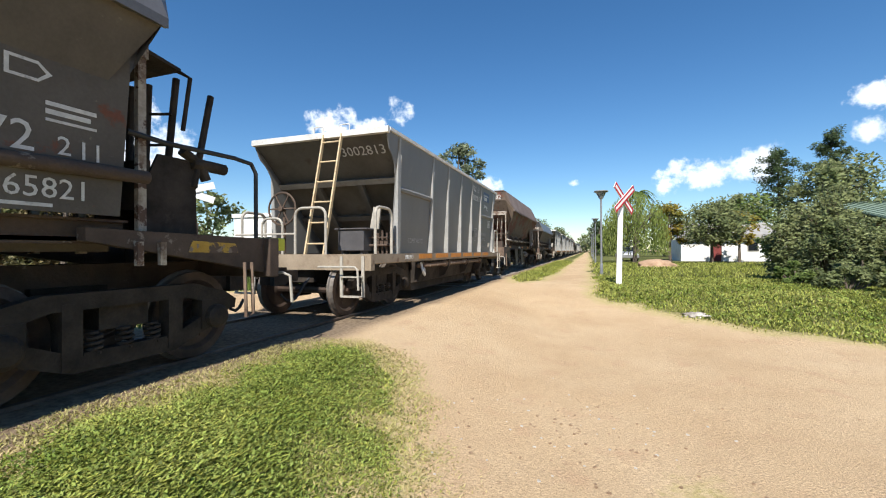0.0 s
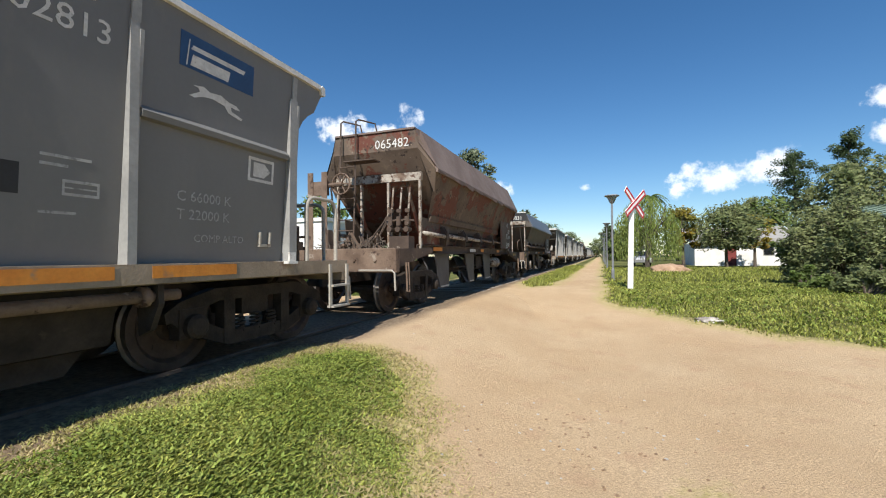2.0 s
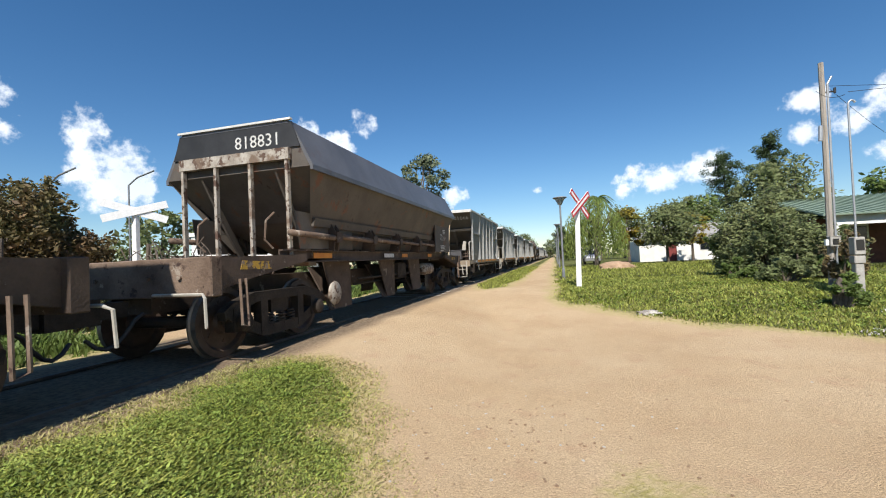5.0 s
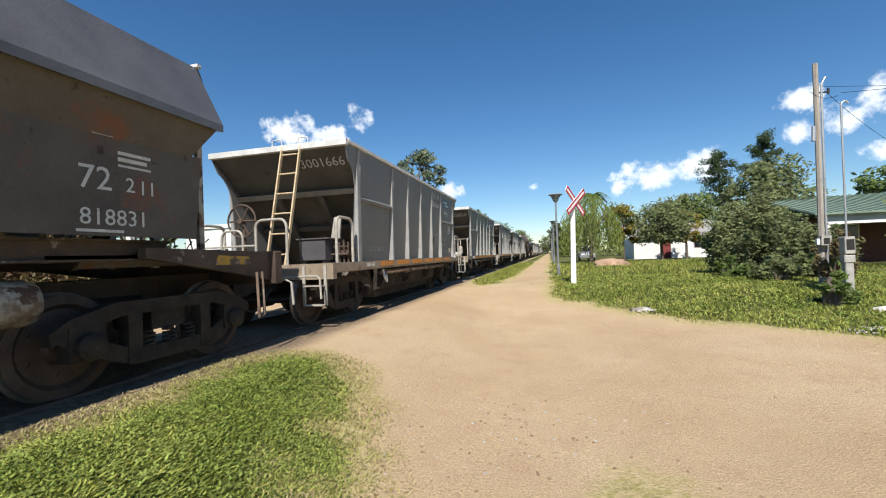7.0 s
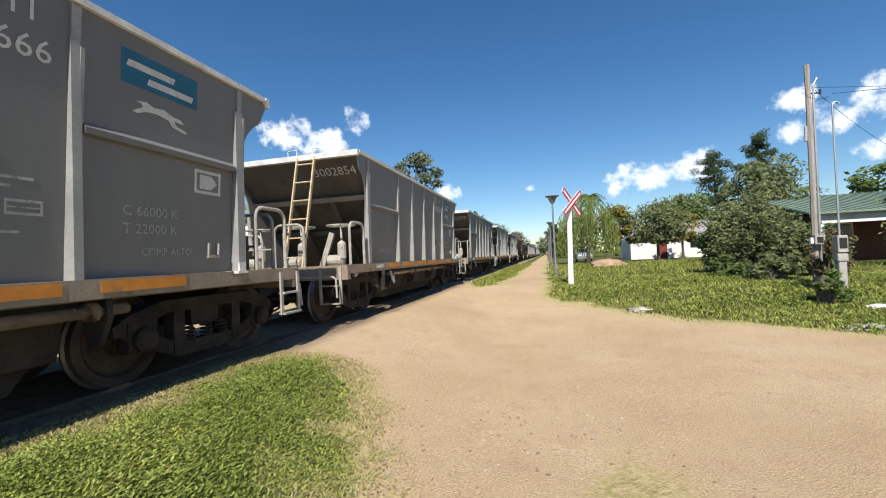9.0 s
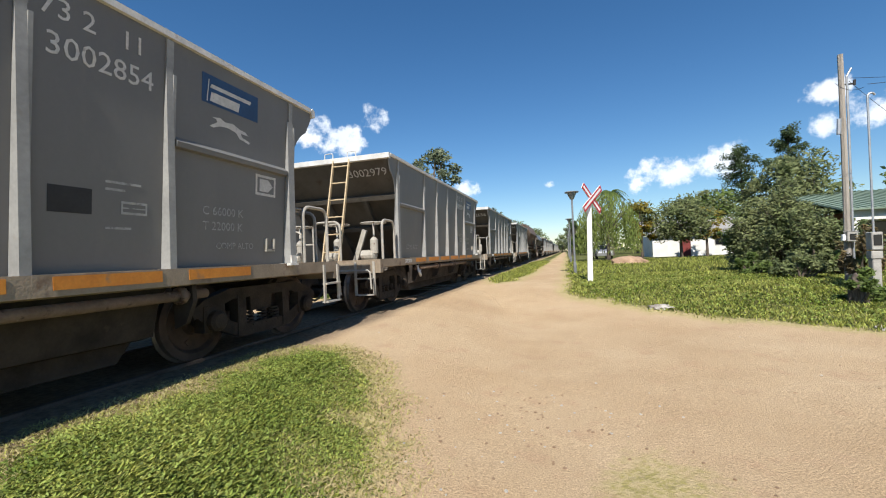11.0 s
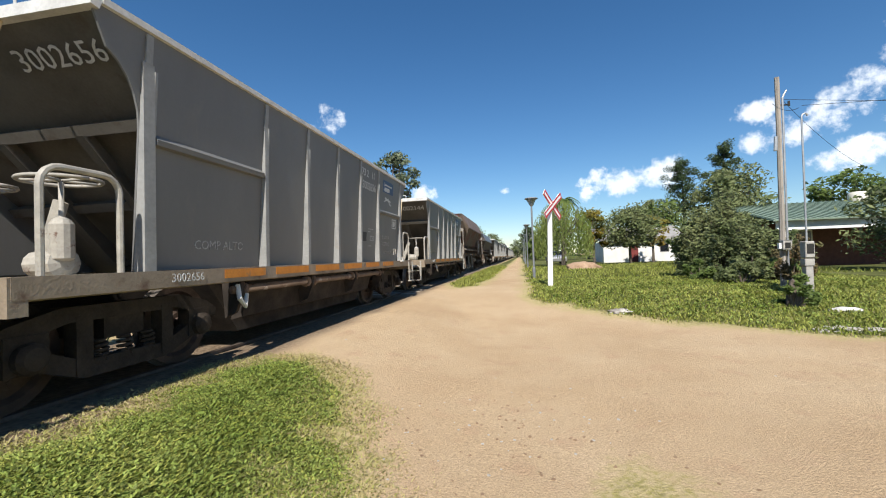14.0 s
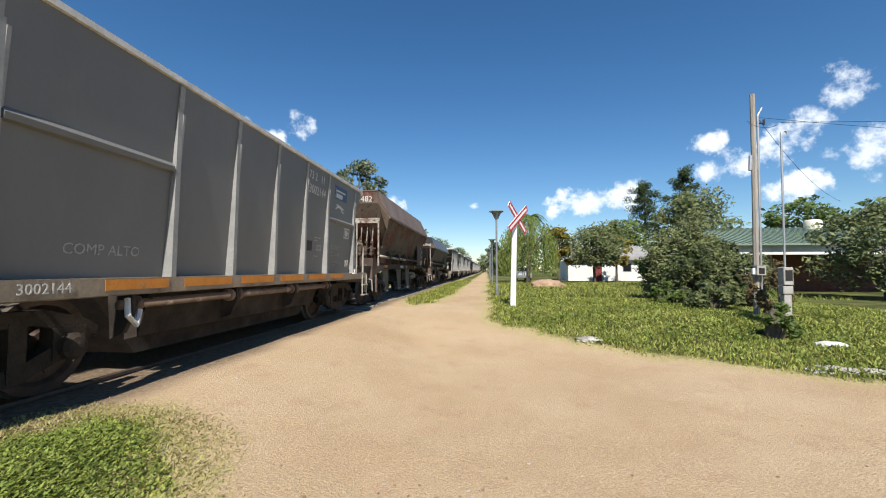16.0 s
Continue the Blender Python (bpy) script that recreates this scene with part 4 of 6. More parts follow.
def build_brown_hopper(hull, cover, label, levers, tarp, tall):
    """A long closed hopper wagon: eight-sided hull over a narrow frame, open end frames, doors and shafts along its sides."""
    w = thing("covered_hopper_wagon", label, "wagon", group="wagons of the train")
    sets = []
    HE = {-1: -4.6 if tall else -4.38, 1: 4.75 if tall else 5.1}    # where the hull ends
    # hull cross-section, from the inner bottom out and up
    low, knee, top = ((.98, 1.95), (1.42, 3.02), (1.02, 3.90)) if tall else ((.98, 1.80), (1.36, 2.66), (1.02, 3.36))
    beam = 2.80 if tall else 2.78
    LIP = .22 if tall else 0      # how far the top leans out over the ends
    bm = bmesh.new()
    for s in (-1, 1):
        quad(bm, (s * low[0], HE[-1] + .55, low[1]), (s * low[0], HE[1] - .55, low[1]), (s * knee[0], HE[1], knee[1]), (s * knee[0], HE[-1], knee[1]))
        quad(bm, (s * low[0], HE[-1] + .55, low[1]), (s * low[0], HE[1] - .55, low[1]), (s * .86, HE[1] - .9, 1.42), (s * .86, HE[-1] + .9, 1.42))
    for e in (-1, 1):
        ly, lz = HE[e] + e * LIP, top[1] - .42
        if tall:
            quad(bm, (-top[0], ly, top[1]), (top[0], ly, top[1]), (top[0] + .06, ly, lz), (-top[0] - .06, ly, lz))
            quad(bm, (-top[0] - .06, ly, lz), (top[0] + .06, ly, lz), (knee[0] - .25, HE[e] - e * .1, knee[1] - .1), (.25 - knee[0], HE[e] - e * .1, knee[1] - .1))
            for s in (-1, 1):
                quad(bm, (s * top[0], ly, top[1]), (s * (top[0] + .06), ly, lz), (s * knee[0], HE[e], knee[1]), (s * knee[0], HE[e], knee[1] + .01))
                quad(bm, (s * (top[0] + .06), ly, lz), (s * (knee[0] - .25), HE[e] - e * .1, knee[1] - .1), (s * (knee[0] - .12), HE[e] - e * .2, knee[1] - .5), (s * knee[0], HE[e], knee[1]))
        else:
            quad(bm, (-top[0], HE[e], top[1]), (top[0], HE[e], top[1]), (knee[0], HE[e], knee[1]), (-knee[0], HE[e], knee[1]))
        quad(bm, (-knee[0], HE[e], knee[1]), (knee[0], HE[e], knee[1]), (low[0], HE[e] - e * .75, low[1] + .1), (-low[0], HE[e] - e * .75, low[1] + .1))
        quad(bm, (-low[0], HE[e] - e * .75, low[1] + .1), (low[0], HE[e] - e * .75, low[1] + .1), (.7, HE[e] - e * 2.0, 1.3), (-.7, HE[e] - e * 2.0, 1.3))
    part("hull", bm, hull, w)
    if not tall:
        for e in (-1, 1):
            bm = bmesh.new()
            prism(bm, [(-top[0] - .05, top[1] + .02), (top[0] + .05, top[1] + .02), (top[0] + .19, beam + .2), (-top[0] - .19, beam + .2)], "y", min(HE[e] + e * .005, HE[e] + e * .025), max(HE[e] + e * .005, HE[e] + e * .025))
            part("end_fascia", bm, M_BLACK, w, "black painted end board")
            bm = bmesh.new()
            box(bm, -top[0] - .06, top[0] + .06, min(HE[e], HE[e] + e * .06), max(HE[e], HE[e] + e * .06), top[1] + .042, top[1] + .075)
            part("top_rim", bm, M_PALE, w, "pale top edge")
    bm = bmesh.new()
    for s in (-1, 1):
        prism(bm, [(s * top[0], top[1]), (s * (top[0] + .03), top[1] + .03), (s * (knee[0] + .05), knee[1] + .02), (s * (knee[0] + .05), knee[1] - .06), (s * knee[0], knee[1] - .05), (s * knee[0], knee[1])], "y", HE[-1], HE[1])
        for e in (-1, 1):
            if tall:
                quad(bm, (s * (top[0] + .03), HE[e], top[1] + .03), (s * (knee[0] + .05), HE[e], knee[1] + .02), (s * (top[0] + .08), HE[e] + e * LIP, top[1] - .3), (s * (top[0] + .01), HE[e] + e * LIP, top[1] + .02))
    prism(bm, [(-top[0], top[1]), (-top[0], top[1] + .04), (top[0], top[1] + .04), (top[0], top[1])], "y", HE[-1] - .03 - LIP, HE[1] + .03 + LIP)
    if tarp:
        # the sheet's hem, torn and sagging along the knee
        for k in range(10):
            y0 = -4.6 + k * .93
            d = .06 + .07 * abs(math.sin(k * 2.3))
            prism(bm, [(y0, knee[1] - .02), (y0 + .9, knee[1] - .02), (y0 + .82, knee[1] - d), (y0 + .3, knee[1] - .6 * d)], "x", knee[0] + .045, knee[0] + .06)
    part("hatch_cover", bm, cover, w, "dusty sloped top cover")
    for s in (-1, 1):
        bm = bmesh.new()
        prism(bm, [(s * (low[0] + .02), low[1] + .12), (s * (low[0] + .10), low[1] + .12), (s * (low[0] + .06), low[1] - .02), (s * (low[0] - .01), low[1] - .02)], "y", HE[-1] + .55, HE[1] - .55)
        part("hull_rail", bm, hull, w, "long riveted rail")
        # end panels: upright plates beside the sloped hull
        for e in (-1, 1):
            bm = bmesh.new()
            out = 1.19 if e > 0 else 1.0
            hi = (2.85 if tall else 2.3) if e > 0 else 2.0
            prism(bm, [(HE[e] - e * .1, hi), (HE[e] - e * 2.0, hi), (HE[e] - e * 2.0, 1.40), (HE[e] - e * .2, 1.40)], "x", min(s * (out - .015), s * out), max(s * (out - .015), s * out))
            part("end_panel", bm, hull, w, "dark upright end panel")
    # frame
    bm = bmesh.new()
    for s in (-1, 1):
        prism(bm, [(s * .98, 1.18), (s * 1.06, 1.18), (s * 1.06, 1.20), (s * 1.0, 1.20), (s * 1.0, 1.36), (s * 1.06, 1.36), (s * 1.06, 1.38), (s * .98, 1.38)], "y", -4.7, 4.7)
    for e in (-1, 1):
        y0, y1 = sorted((e * 4.5, e * 6.45))
        for s in (-1, 1):
            prism(bm, [(e * 4.3, 1.30), (e * 4.3, 1.20), (e * 5.5, 1.0), (e * 6.2, .86), (e * 6.2, 1.26), (e * 5.2, 1.28)], "x", min(s * 1.10, s * 1.2), max(s * 1.10, s * 1.2))
        box(bm, -1.0, 1.0, min(e * 3.6, e * 5.85), max(e * 3.6, e * 6.1), 1.20, 1.235)
    box(bm, -.22, .22, -6.1, 6.1, .62, 1.0)
    part("frame", bm, M_FRAME, w, "rusty brown underframe")
    for e in (-1, 1):
        bm = bmesh.new()
        box(bm, -1.28, 1.28, min(e * 6.12, e * 6.28), max(e * 6.12, e * 6.28), .82, 1.27)
        part("headstock", bm, M_RUSTTAN if e < 0 else M_FRAME, w, "tan rusty end beam" if e < 0 else "dark rusty end beam", bevel=.012)
        for x in (-.85, -.4, .4, .85):
            bm = bmesh.new()
            lathe(bm, [(.01, 0), (.03, 0), (.03, e * .025), (.01, e * .03)], (x, e * 6.28, 1.05), "y", 8)
            part("bolt", bm, M_RUSTTAN, w)
    for y0, y1, m in ((-3.9, -3.3, M_ORANGE), (-.9, -.3, M_STENCIL), (.3, .7, M_ORANGE), (2.6, 3.0, M_ORANGE)):
        for s in (-1, 1):
            bm = bmesh.new()
            prism(bm, [(s * 1.062, 1.24), (s * 1.066, 1.24), (s * 1.066, 1.33), (s * 1.062, 1.33)], "y", y0, y1)
            part("reflector_patch", bm, m, w, "worn orange patch" if m is M_ORANGE else "worn white patch")
    # end frames: posts and beam over the platforms
    for e in (-1, 1):
        bm = bmesh.new()
        box(bm, -1.10 if tall else -1.03, 1.10 if tall else 1.05, min(HE[e] + e * .01, HE[e] + e * .1), max(HE[e] + e * .01, HE[e] + e * .1), beam, beam + .18)
        part("end_beam", bm, M_WORNWHITE, w, "chipped white cross beam")
        for x in (-1.06, -.42, .28, 1.06) if tall else (-.98, -.33, .33, 1.0):
            bm = bmesh.new()
            prism(bm, [(x - .026, 1.10), (x + .026, 1.10), (x + .024, beam + .02), (x - .024, beam + .02)], "y", HE[e] + e * .055 - .035, HE[e] + e * .055 + .035)
            part("end_post", bm, M_WORNWHITE, w, "chipped white post")
        for x in (-.7, .72):
            bm = bmesh.new()
            prism(bm, [(HE[e], beam), (HE[e] - e * .7, 1.75), (HE[e] - e * 1.1, 1.12), (HE[e], 1.12), (HE[e], 1.2), (HE[e] - e * .9, 1.25), (HE[e] - e * .55, 1.75), (HE[e], beam - .1)], "x", x - .02, x + .02)
            part("gusset", bm, hull, w, "rusty triangular gusset")
        for s in (-1, 1):
            if tall and e < 0:
                continue
            bm = bmesh.new()
            y0, y1 = sorted((e * 5.15, e * 5.75))
            prism(bm, [(y0, 1.11), (y1, 1.10), (y1 - .05, 1.2), (y0 + .04, 1.22)], "x", min(s * 1.202, s * 1.206), max(s * 1.202, s * 1.206))
            part("end_patch", bm, M_CHIP, w, "chipped yellow paint patch")
        build_bogie(w, e * 4.72, sets)
        build_coupler(w, e * 6.28, e)
        for s in (-1, 1):
            bm = bmesh.new()
            tube(bm, [(s * 1.28, e * 5.85, 1.0), (s * 1.30, e * 5.85, .45), (s * 1.30, e * 5.75, .42), (s * 1.28, e * 5.75, 1.0)], .018, 6)
            part("step", bm, M_RUSTTAN, w, "bent bar step")
        bm = bmesh.new()
        for k in range(60 if tall else 34):
            a = Vector((random.uniform(-1.0, .5), e * random.uniform(4.7, 5.85), 1.245))
            b = a + Vector((random.uniform(-.3, .3), random.uniform(-.25, .25), random.uniform(.02, .34)))
            tube(bm, [a, a.lerp(b, .5) + Vector((random.uniform(-.05, .05), 0, .04)), b], .007, 4)
        part("twig_litter", bm, M_BARK, w, "dry twigs caught on the platform")
    # brackets, shafts and doors along the sides
    for s in (-1, 1):
        for k in range(5):
            y = -3.2 + 1.6 * k
            bm = bmesh.new()
            prism(bm, [(s * .86, 1.36), (s * 1.10, 1.36), (s * 1.14, 1.72), (s * 1.06, 1.86), (s * .92, 1.80)], "y", y - .09, y - .06)
            prism(bm, [(s * .86, 1.36), (s * 1.10, 1.36), (s * 1.14, 1.72), (s * 1.06, 1.86), (s * .92, 1.80)], "y", y + .06, y + .09)
            box(bm, min(s * 1.02, s * 1.18), max(s * 1.02, s * 1.18), y - .10, y + .10, 1.52, 1.70)
            part("shaft_bracket", bm, M_FRAME, w, "rusty bracket")
        for y0, y1 in ((-4.6, -3.2), (-3.1, -1.6), (-1.5, .1), (.1, 1.7), (1.8, 3.3)):
            bm = bmesh.new()
            tube(bm, [(s * 1.12, y0, 1.63), (s * 1.12, y1, 1.60)], .05 if y0 < -1 else .036, 10)
            part("door_shaft", bm, M_WORNWHITE if y0 < -1 and tall else M_RUSTTAN, w, "round door-operating shaft", True)
        for k in range(4):
            y = -2.4 + 1.6 * k
            bm = bmesh.new()
            prism(bm, [(s * .80, 1.42), (s * .84, 1.42), (s * .98, 1.74), (s * .94, 1.74)], "y", y - .62, y + .62)
            part("hopper_door", bm, M_UNDER, w, "sooty discharge door")
        for y, d in ((-2.7, .7), (-.2, .5), (1.9, .75)):
            bm = bmesh.new()
            prism(bm, [(y - .5, 1.18), (y + .5, 1.18), (y + .5 * d + .2, .28), (y - .5 * d + .2, .28)], "x", s * .80, s * .83)
            prism(bm, [(s * .83, .28), (s * .80, .28), (s * .35, 1.1), (s * .38, 1.1)], "y", y - .3, y + .4)
            part("discharge_chute", bm, M_CHUTE if tall else M_FRAME, w, "grey steel discharge chute" if tall else "rusty discharge chute")
            if tall:
                bm = bmesh.new()
                prism(bm, [(y - .5 * d + .24, .30), (y + .5 * d + .16, .30), (y + .5 * d + .17, .335), (y - .5 * d + .235, .335)], "x", min(s * .834, s * .838), max(s * .834, s * .838))
                part("lip_stripe", bm, M_STENCIL, w, "white painted lower edge")
    bm = bmesh.new()
    lathe(bm, [(.05, -.45), (.17, -.42), (.19, -.36), (.19, .36), (.17, .42), (.05, .45)], (.78, 3.2, .86), "y", 16)
    part("air_reservoir", bm, M_WORNWHITE, w, "pale cylindrical air tank", True)
    bm = bmesh.new()
    box(bm, .5, .85, .5, 1.1, .72, 1.1)
    tube(bm, [(.8, -1.8, .8), (.8, 2.8, .8)], .025, 6)
    tube(bm, [(.7, -1.8, .68), (.7, 2.8, .68)], .02, 6)
    part("brake_gear", bm, M_UNDER, w, "sooty brake rods and box")
    # ladder, loops, brake stand
    if levers:
        bm = bmesh.new()
        for d in (-.2, .2):
            tube(bm, [(-.45 + d, -5.30, 1.24), (-.52 + d, -5.10, beam), (-.6 + d, -4.95, top[1] - .35), (-.6 + d, -4.93, top[1] + .3), (-.58 + d, -4.85, top[1] + .36), (-.35 + d, -4.5, top[1] + .34), (-.3 + d, -4.45, top[1] + .03)], .02, 6)
        for k in range(8):
            z = 1.45 + k * .24
            u = (z - 1.24) / (beam - 1.24)
            tube(bm, [(-.65 - .07 * u, -5.30 + .18 * u, z), (-.25 - .07 * u, -5.30 + .18 * u, z)], .014, 6)
        part("ladder", bm, M_FRAME, w, "rusty bar ladder with top loops")
        bm = bmesh.new()
        box(bm, -.62, .15, -5.12, -4.80, 3.24, 3.265)
        part("step_board", bm, M_FRAME, w, "narrow rusty step board")
        bm = bmesh.new()
        for x in (-1.14, -.78):
            box(bm, x - .07, x + .07, -5.6, -5.585, 1.235, 2.95)
            box(bm, x - .07, x - .055, -5.585, -5.45, 1.235, 2.95)
        box(bm, -1.2, -.72, -5.58, -5.5, 2.45, 2.75)
        prism(bm, [(-5.6, 1.235), (-5.1, 1.235), (-5.45, 1.7), (-5.6, 1.7)], "x", -.70, -.68)
        st = part("brake_stand", bm, M_RUSTTAN, w, "tall tan brake stand of two channels")
        bm = bmesh.new()
        handwheel(bm, (-.42, -5.5, 2.68), .22, 6, "y", .02)
        tube(bm, [(-.78, -5.5, 2.66), (-.38, -5.5, 2.68)], .05, 8)
        part("brake_wheel", bm, M_RUSTTAN, st, "spoked brake wheel")
        bm = bmesh.new()
        tube(bm, [(-.66, -5.52, 2.6), (-.62, -5.53, 2.35), (-.60, -5.52, 2.05)], .02, 6)
        part("chain", bm, M_UNDER, st, "hanging dark brake chain")
        lever_stand = part("lever_stand", block(.52, .98, -5.1, -4.8, 1.235, 1.55), M_FRAME, w, "rusty box under the control levers")
        for k in range(3):
            x = .5 + .2 * k
            bm = bmesh.new()
            tube(bm, [(x, -4.95, 1.55), (x + .02, -4.97, 2.1), (x + .03, -4.9, 2.62)], .02, 6)
            part("lever", bm, M_WORNWHITE, lever_stand, "chipped upright lever")
            bm = bmesh.new()
            box(bm, x - .045, x + .04, -5.03, -4.90, 1.78, 1.98)
            lathe(bm, [(.02, -.09), (.06, -.09), (.06, .09), (.02, .09)], (x, -4.98, 1.70), "y", 10)
            tube(bm, [(x - .08, -5.02, 1.90), (x + .16, -4.98, 1.88)], .026, 7)
            tube(bm, [(x + .05, -5.04, 1.80), (x + .05, -5.04, 2.12)], .016, 6)
            box(bm, x - .02, x + .08, -5.06, -5.02, 2.06, 2.14)
            part("valve", bm, M_FRAME, lever_stand, "pitted valve body")
        for k in range(7):
            a = Vector((-.55 + .09 * k, -4.9 + .05 * (k % 3), 1.24))
            bm = bmesh.new()
            tube(bm, [a, a + Vector((.42 + .05 * (k % 2), .25, .35 + .12 * k))], .018, 5)
            part("loose_rod", bm, M_FRAME, w, "loose rusty rod")
        for k in range(9):
            x, y = -.75 + .13 * k + .05 * math.sin(k * 5.1), -5.0 - .3 * abs(math.sin(k * 2.7))
            bm = bmesh.new()
            box(bm, -.03, .03, -.012, .012, 0, .34 + .06 * (k % 3))
            box(bm, -.10, .10, -.03, .03, .10, .15)
            ob = part("scrap_iron", bm, M_RUSTTAN if k % 3 else M_FRAME, w, "rusty scrap lever left on the platform")
            ob.matrix_basis = pose(x, y, 1.236, 18 * math.sin(k * 3.3), 28 + 14 * math.sin(k * 1.9), 40 * k)
    if not tall:
        for e in (-1, 1):
            for x in (-.62, .66):
                bm = bmesh.new()
                tube(bm, [(x, HE[e] + e * .02, 1.42), (x - .06, HE[e] + e * .12, 1.55), (x - .03, HE[e] + e * .12, 1.85), (x + .05, HE[e] + e * .02, 1.98)], .018, 6)
                part("grab_loop", bm, M_RUSTTAN, w, "bent rusty grab bar")
        bm = bmesh.new()
        lathe(bm, [(.02, -.02), (.20, -.02), (.21, 0), (.20, .02), (.02, .03)], (1.12, -3.35, .62), "x", 18)
        part("round_plate", bm, M_WORNWHITE, w, "pale round plate under the sill", True)
    if levers and tarp is None:
        # the rear platform: frame of levers, roof plate and a bent rail
        bm = bmesh.new()
        for x in (.35, .98):
            prism(bm, [(4.86, 1.24), (5.42, 1.24), (5.4, 1.95), (5.3, 2.02), (5.02, 2.02), (4.92, 1.8)], "x", x - .015, x + .015)
        box(bm, .36, .97, 4.9, 4.96, 1.5, 1.95)
        box(bm, .36, .97, 5.34, 5.39, 1.24, 1.9)
        box(bm, .37, .96, 4.97, 5.33, 1.72, 1.76)
        rack = part("lever_rack", bm, M_UNDER, w, "dark steel frame of control levers")
        for x, y0, y1, z1 in ((.55, 5.05, 5.08, 2.72), (.7, 5.1, 5.14, 2.74), (.9, 5.16, 5.27, 2.82), (1.0, 5.38, 5.58, 2.74), (.45, 5.2, 5.1, 2.4)):
            bm = bmesh.new()
            tube(bm, [(x, y0, 1.76), (x, (y0 + y1) / 2, (1.76 + z1) / 2), (x, y1, z1)], .032, 8)
            part("lever", bm, M_UNDER, rack, "dark upright lever")
        for z in (2.15, 2.45):
            bm = bmesh.new()
            tube(bm, [(.66, 5.11, z), (.93, 5.2, z)], .014, 6)
            part("rung", bm, M_UNDER, rack)
        bm = bmesh.new()
        lathe(bm, [(.02, -.2), (.06, -.2), (.06, .2), (.02, .2)], (1.0, 5.55, 2.0), "y", 10)
        tube(bm, [(1.0, 5.25, 2.1), (1.0, 5.45, 2.0), (1.0, 5.52, 1.85)], .05, 8)
        part("air_valve", bm, M_UNDER, rack, "dark valve body")
        bm = bmesh.new()
        prism(bm, [(4.6, 2.92), (5.2, 2.84), (5.2, 2.87), (4.6, 2.96)], "x", -1.0, 1.05)
        tube(bm, [(1.0, 5.18, 2.86), (1.0, 5.34, 2.84), (1.0, 5.26, 2.3)], .022, 6)
        part("canopy_plate", bm, M_UNDER, w, "bent dark plate over the platform")
        bm = bmesh.new()
        tube(bm, [(1.12, 4.65, 2.12), (1.12, 5.0, 2.1), (1.14, 5.75, 2.12), (1.15, 5.98, 2.1), (1.16, 6.04, 2.0), (1.16, 6.04, 1.26)], .024, 8)
        part("grab_rail", bm, M_BLACK, w, "dark bent tube handrail")
        bm = bmesh.new()
        box(bm, .75, 1.1, 6.29, 6.6, 1.12, 1.28)
        part("coupling_box", bm, M_YELLOW, w, "yellow-green painted box", bevel=.01)
        for y in (4.65, 4.85):
            bm = bmesh.new()
            prism(bm, [(y, 1.0), (y + .05, 1.0), (y + .05, 1.2), (y, 1.2)], "x", 1.204, 1.25)
            part("card_clip", bm, M_WORNWHITE, w, "pale steel card clip")
        for s in (-1, 1):
            bm = bmesh.new()
            tube(bm, [(s * 1.22, 2.6, 1.70), (s * 1.22, 4.75, 1.74)], .055, 10)
            part("door_shaft", bm, M_FRAME, w, "thick rusty door-operating shaft", True)
    return w, sets


def dress_brown(w, number, end_number, tall):
    f = 1.194
    lettering("number", number, .205, side_face(f, 4.03, 1.495), w, M_STENCIL, "white stencilled wagon number")
    lettering("number", "72", .29, side_face(f, 3.86, 1.80), w, M_STENCIL)
    lettering("number", "2" if number.endswith("1") else "4", .19, side_face(f, 4.17, 1.81), w, M_STENCIL)
    lettering("number", "11", .19, side_face(f, 4.34, 1.80), w, M_STENCIL)
    for y0, y1, z, h in ((4.06, 4.38, 2.03, .02), (4.06, 4.34, 2.08, .035), (4.06, 4.38, 2.14, .03), (3.7, 4.1, 1.43, .025), (3.6, 4.45, 1.38 + .04, .0)):
        if h:
            bm = bmesh.new()
            prism(bm, [(y0, z), (y1, z), (y1, z + h), (y0, z + h)], "x", f - .002, f)
            part("small_print", bm, M_STENCIL, w, "faded line of small print")
    bm = bmesh.new()
    for q in ([(3.84, 2.28), (4.02, 2.28), (4.02, 2.30), (3.84, 2.30)], [(3.84, 2.40), (4.02, 2.40), (4.02, 2.42), (3.84, 2.42)], [(3.84, 2.30), (3.865, 2.30), (3.865, 2.40), (3.84, 2.40)], [(4.02, 2.28), (4.10, 2.35), (4.02, 2.42), (4.02, 2.395), (4.065, 2.35), (4.02, 2.305)]):
        prism(bm, q, "x", f - .002, f)
    part("arrow_sign", bm, M_STENCIL, w, "white stencilled arrow sign")
    if tall:
        lettering("marking", "CARGAS", .14, side_face(f, 3.95, 2.66), w, M_STENCIL, "faded white lettering")
    if end_number:
        lettering("number", end_number, .285, end_face(.45, -4.826 if tall else -4.41, 3.54 if tall else 3.04), w, M_STENCIL, "white painted wagon number")


# ---- the train, in its order along the track ----
SPEED = 5.62
TRAIN = []                         # (thing, wheelsets, y of its middle at the start)
grey_valves, gv_sets = build_grey_hopper("valves")
grey_box, gb_sets = build_grey_hopper("box")
rusty, ru_sets = build_brown_hopper(M_RUSTY, M_RUST_TOP, "rust-flaked brown hopper wagon with a torn dusty cover", True, True, True)
plain, pl_sets = build_brown_hopper(M_GREYHULL, M_STEEL_TOP, "weathered grey-brown hopper wagon with open end frame", False, False, False)
dark, dk_sets = build_brown_hopper(M_DARKHULL, M_STEEL_TOP, "dark olive hopper wagon with levers on its platform", True, None, True)
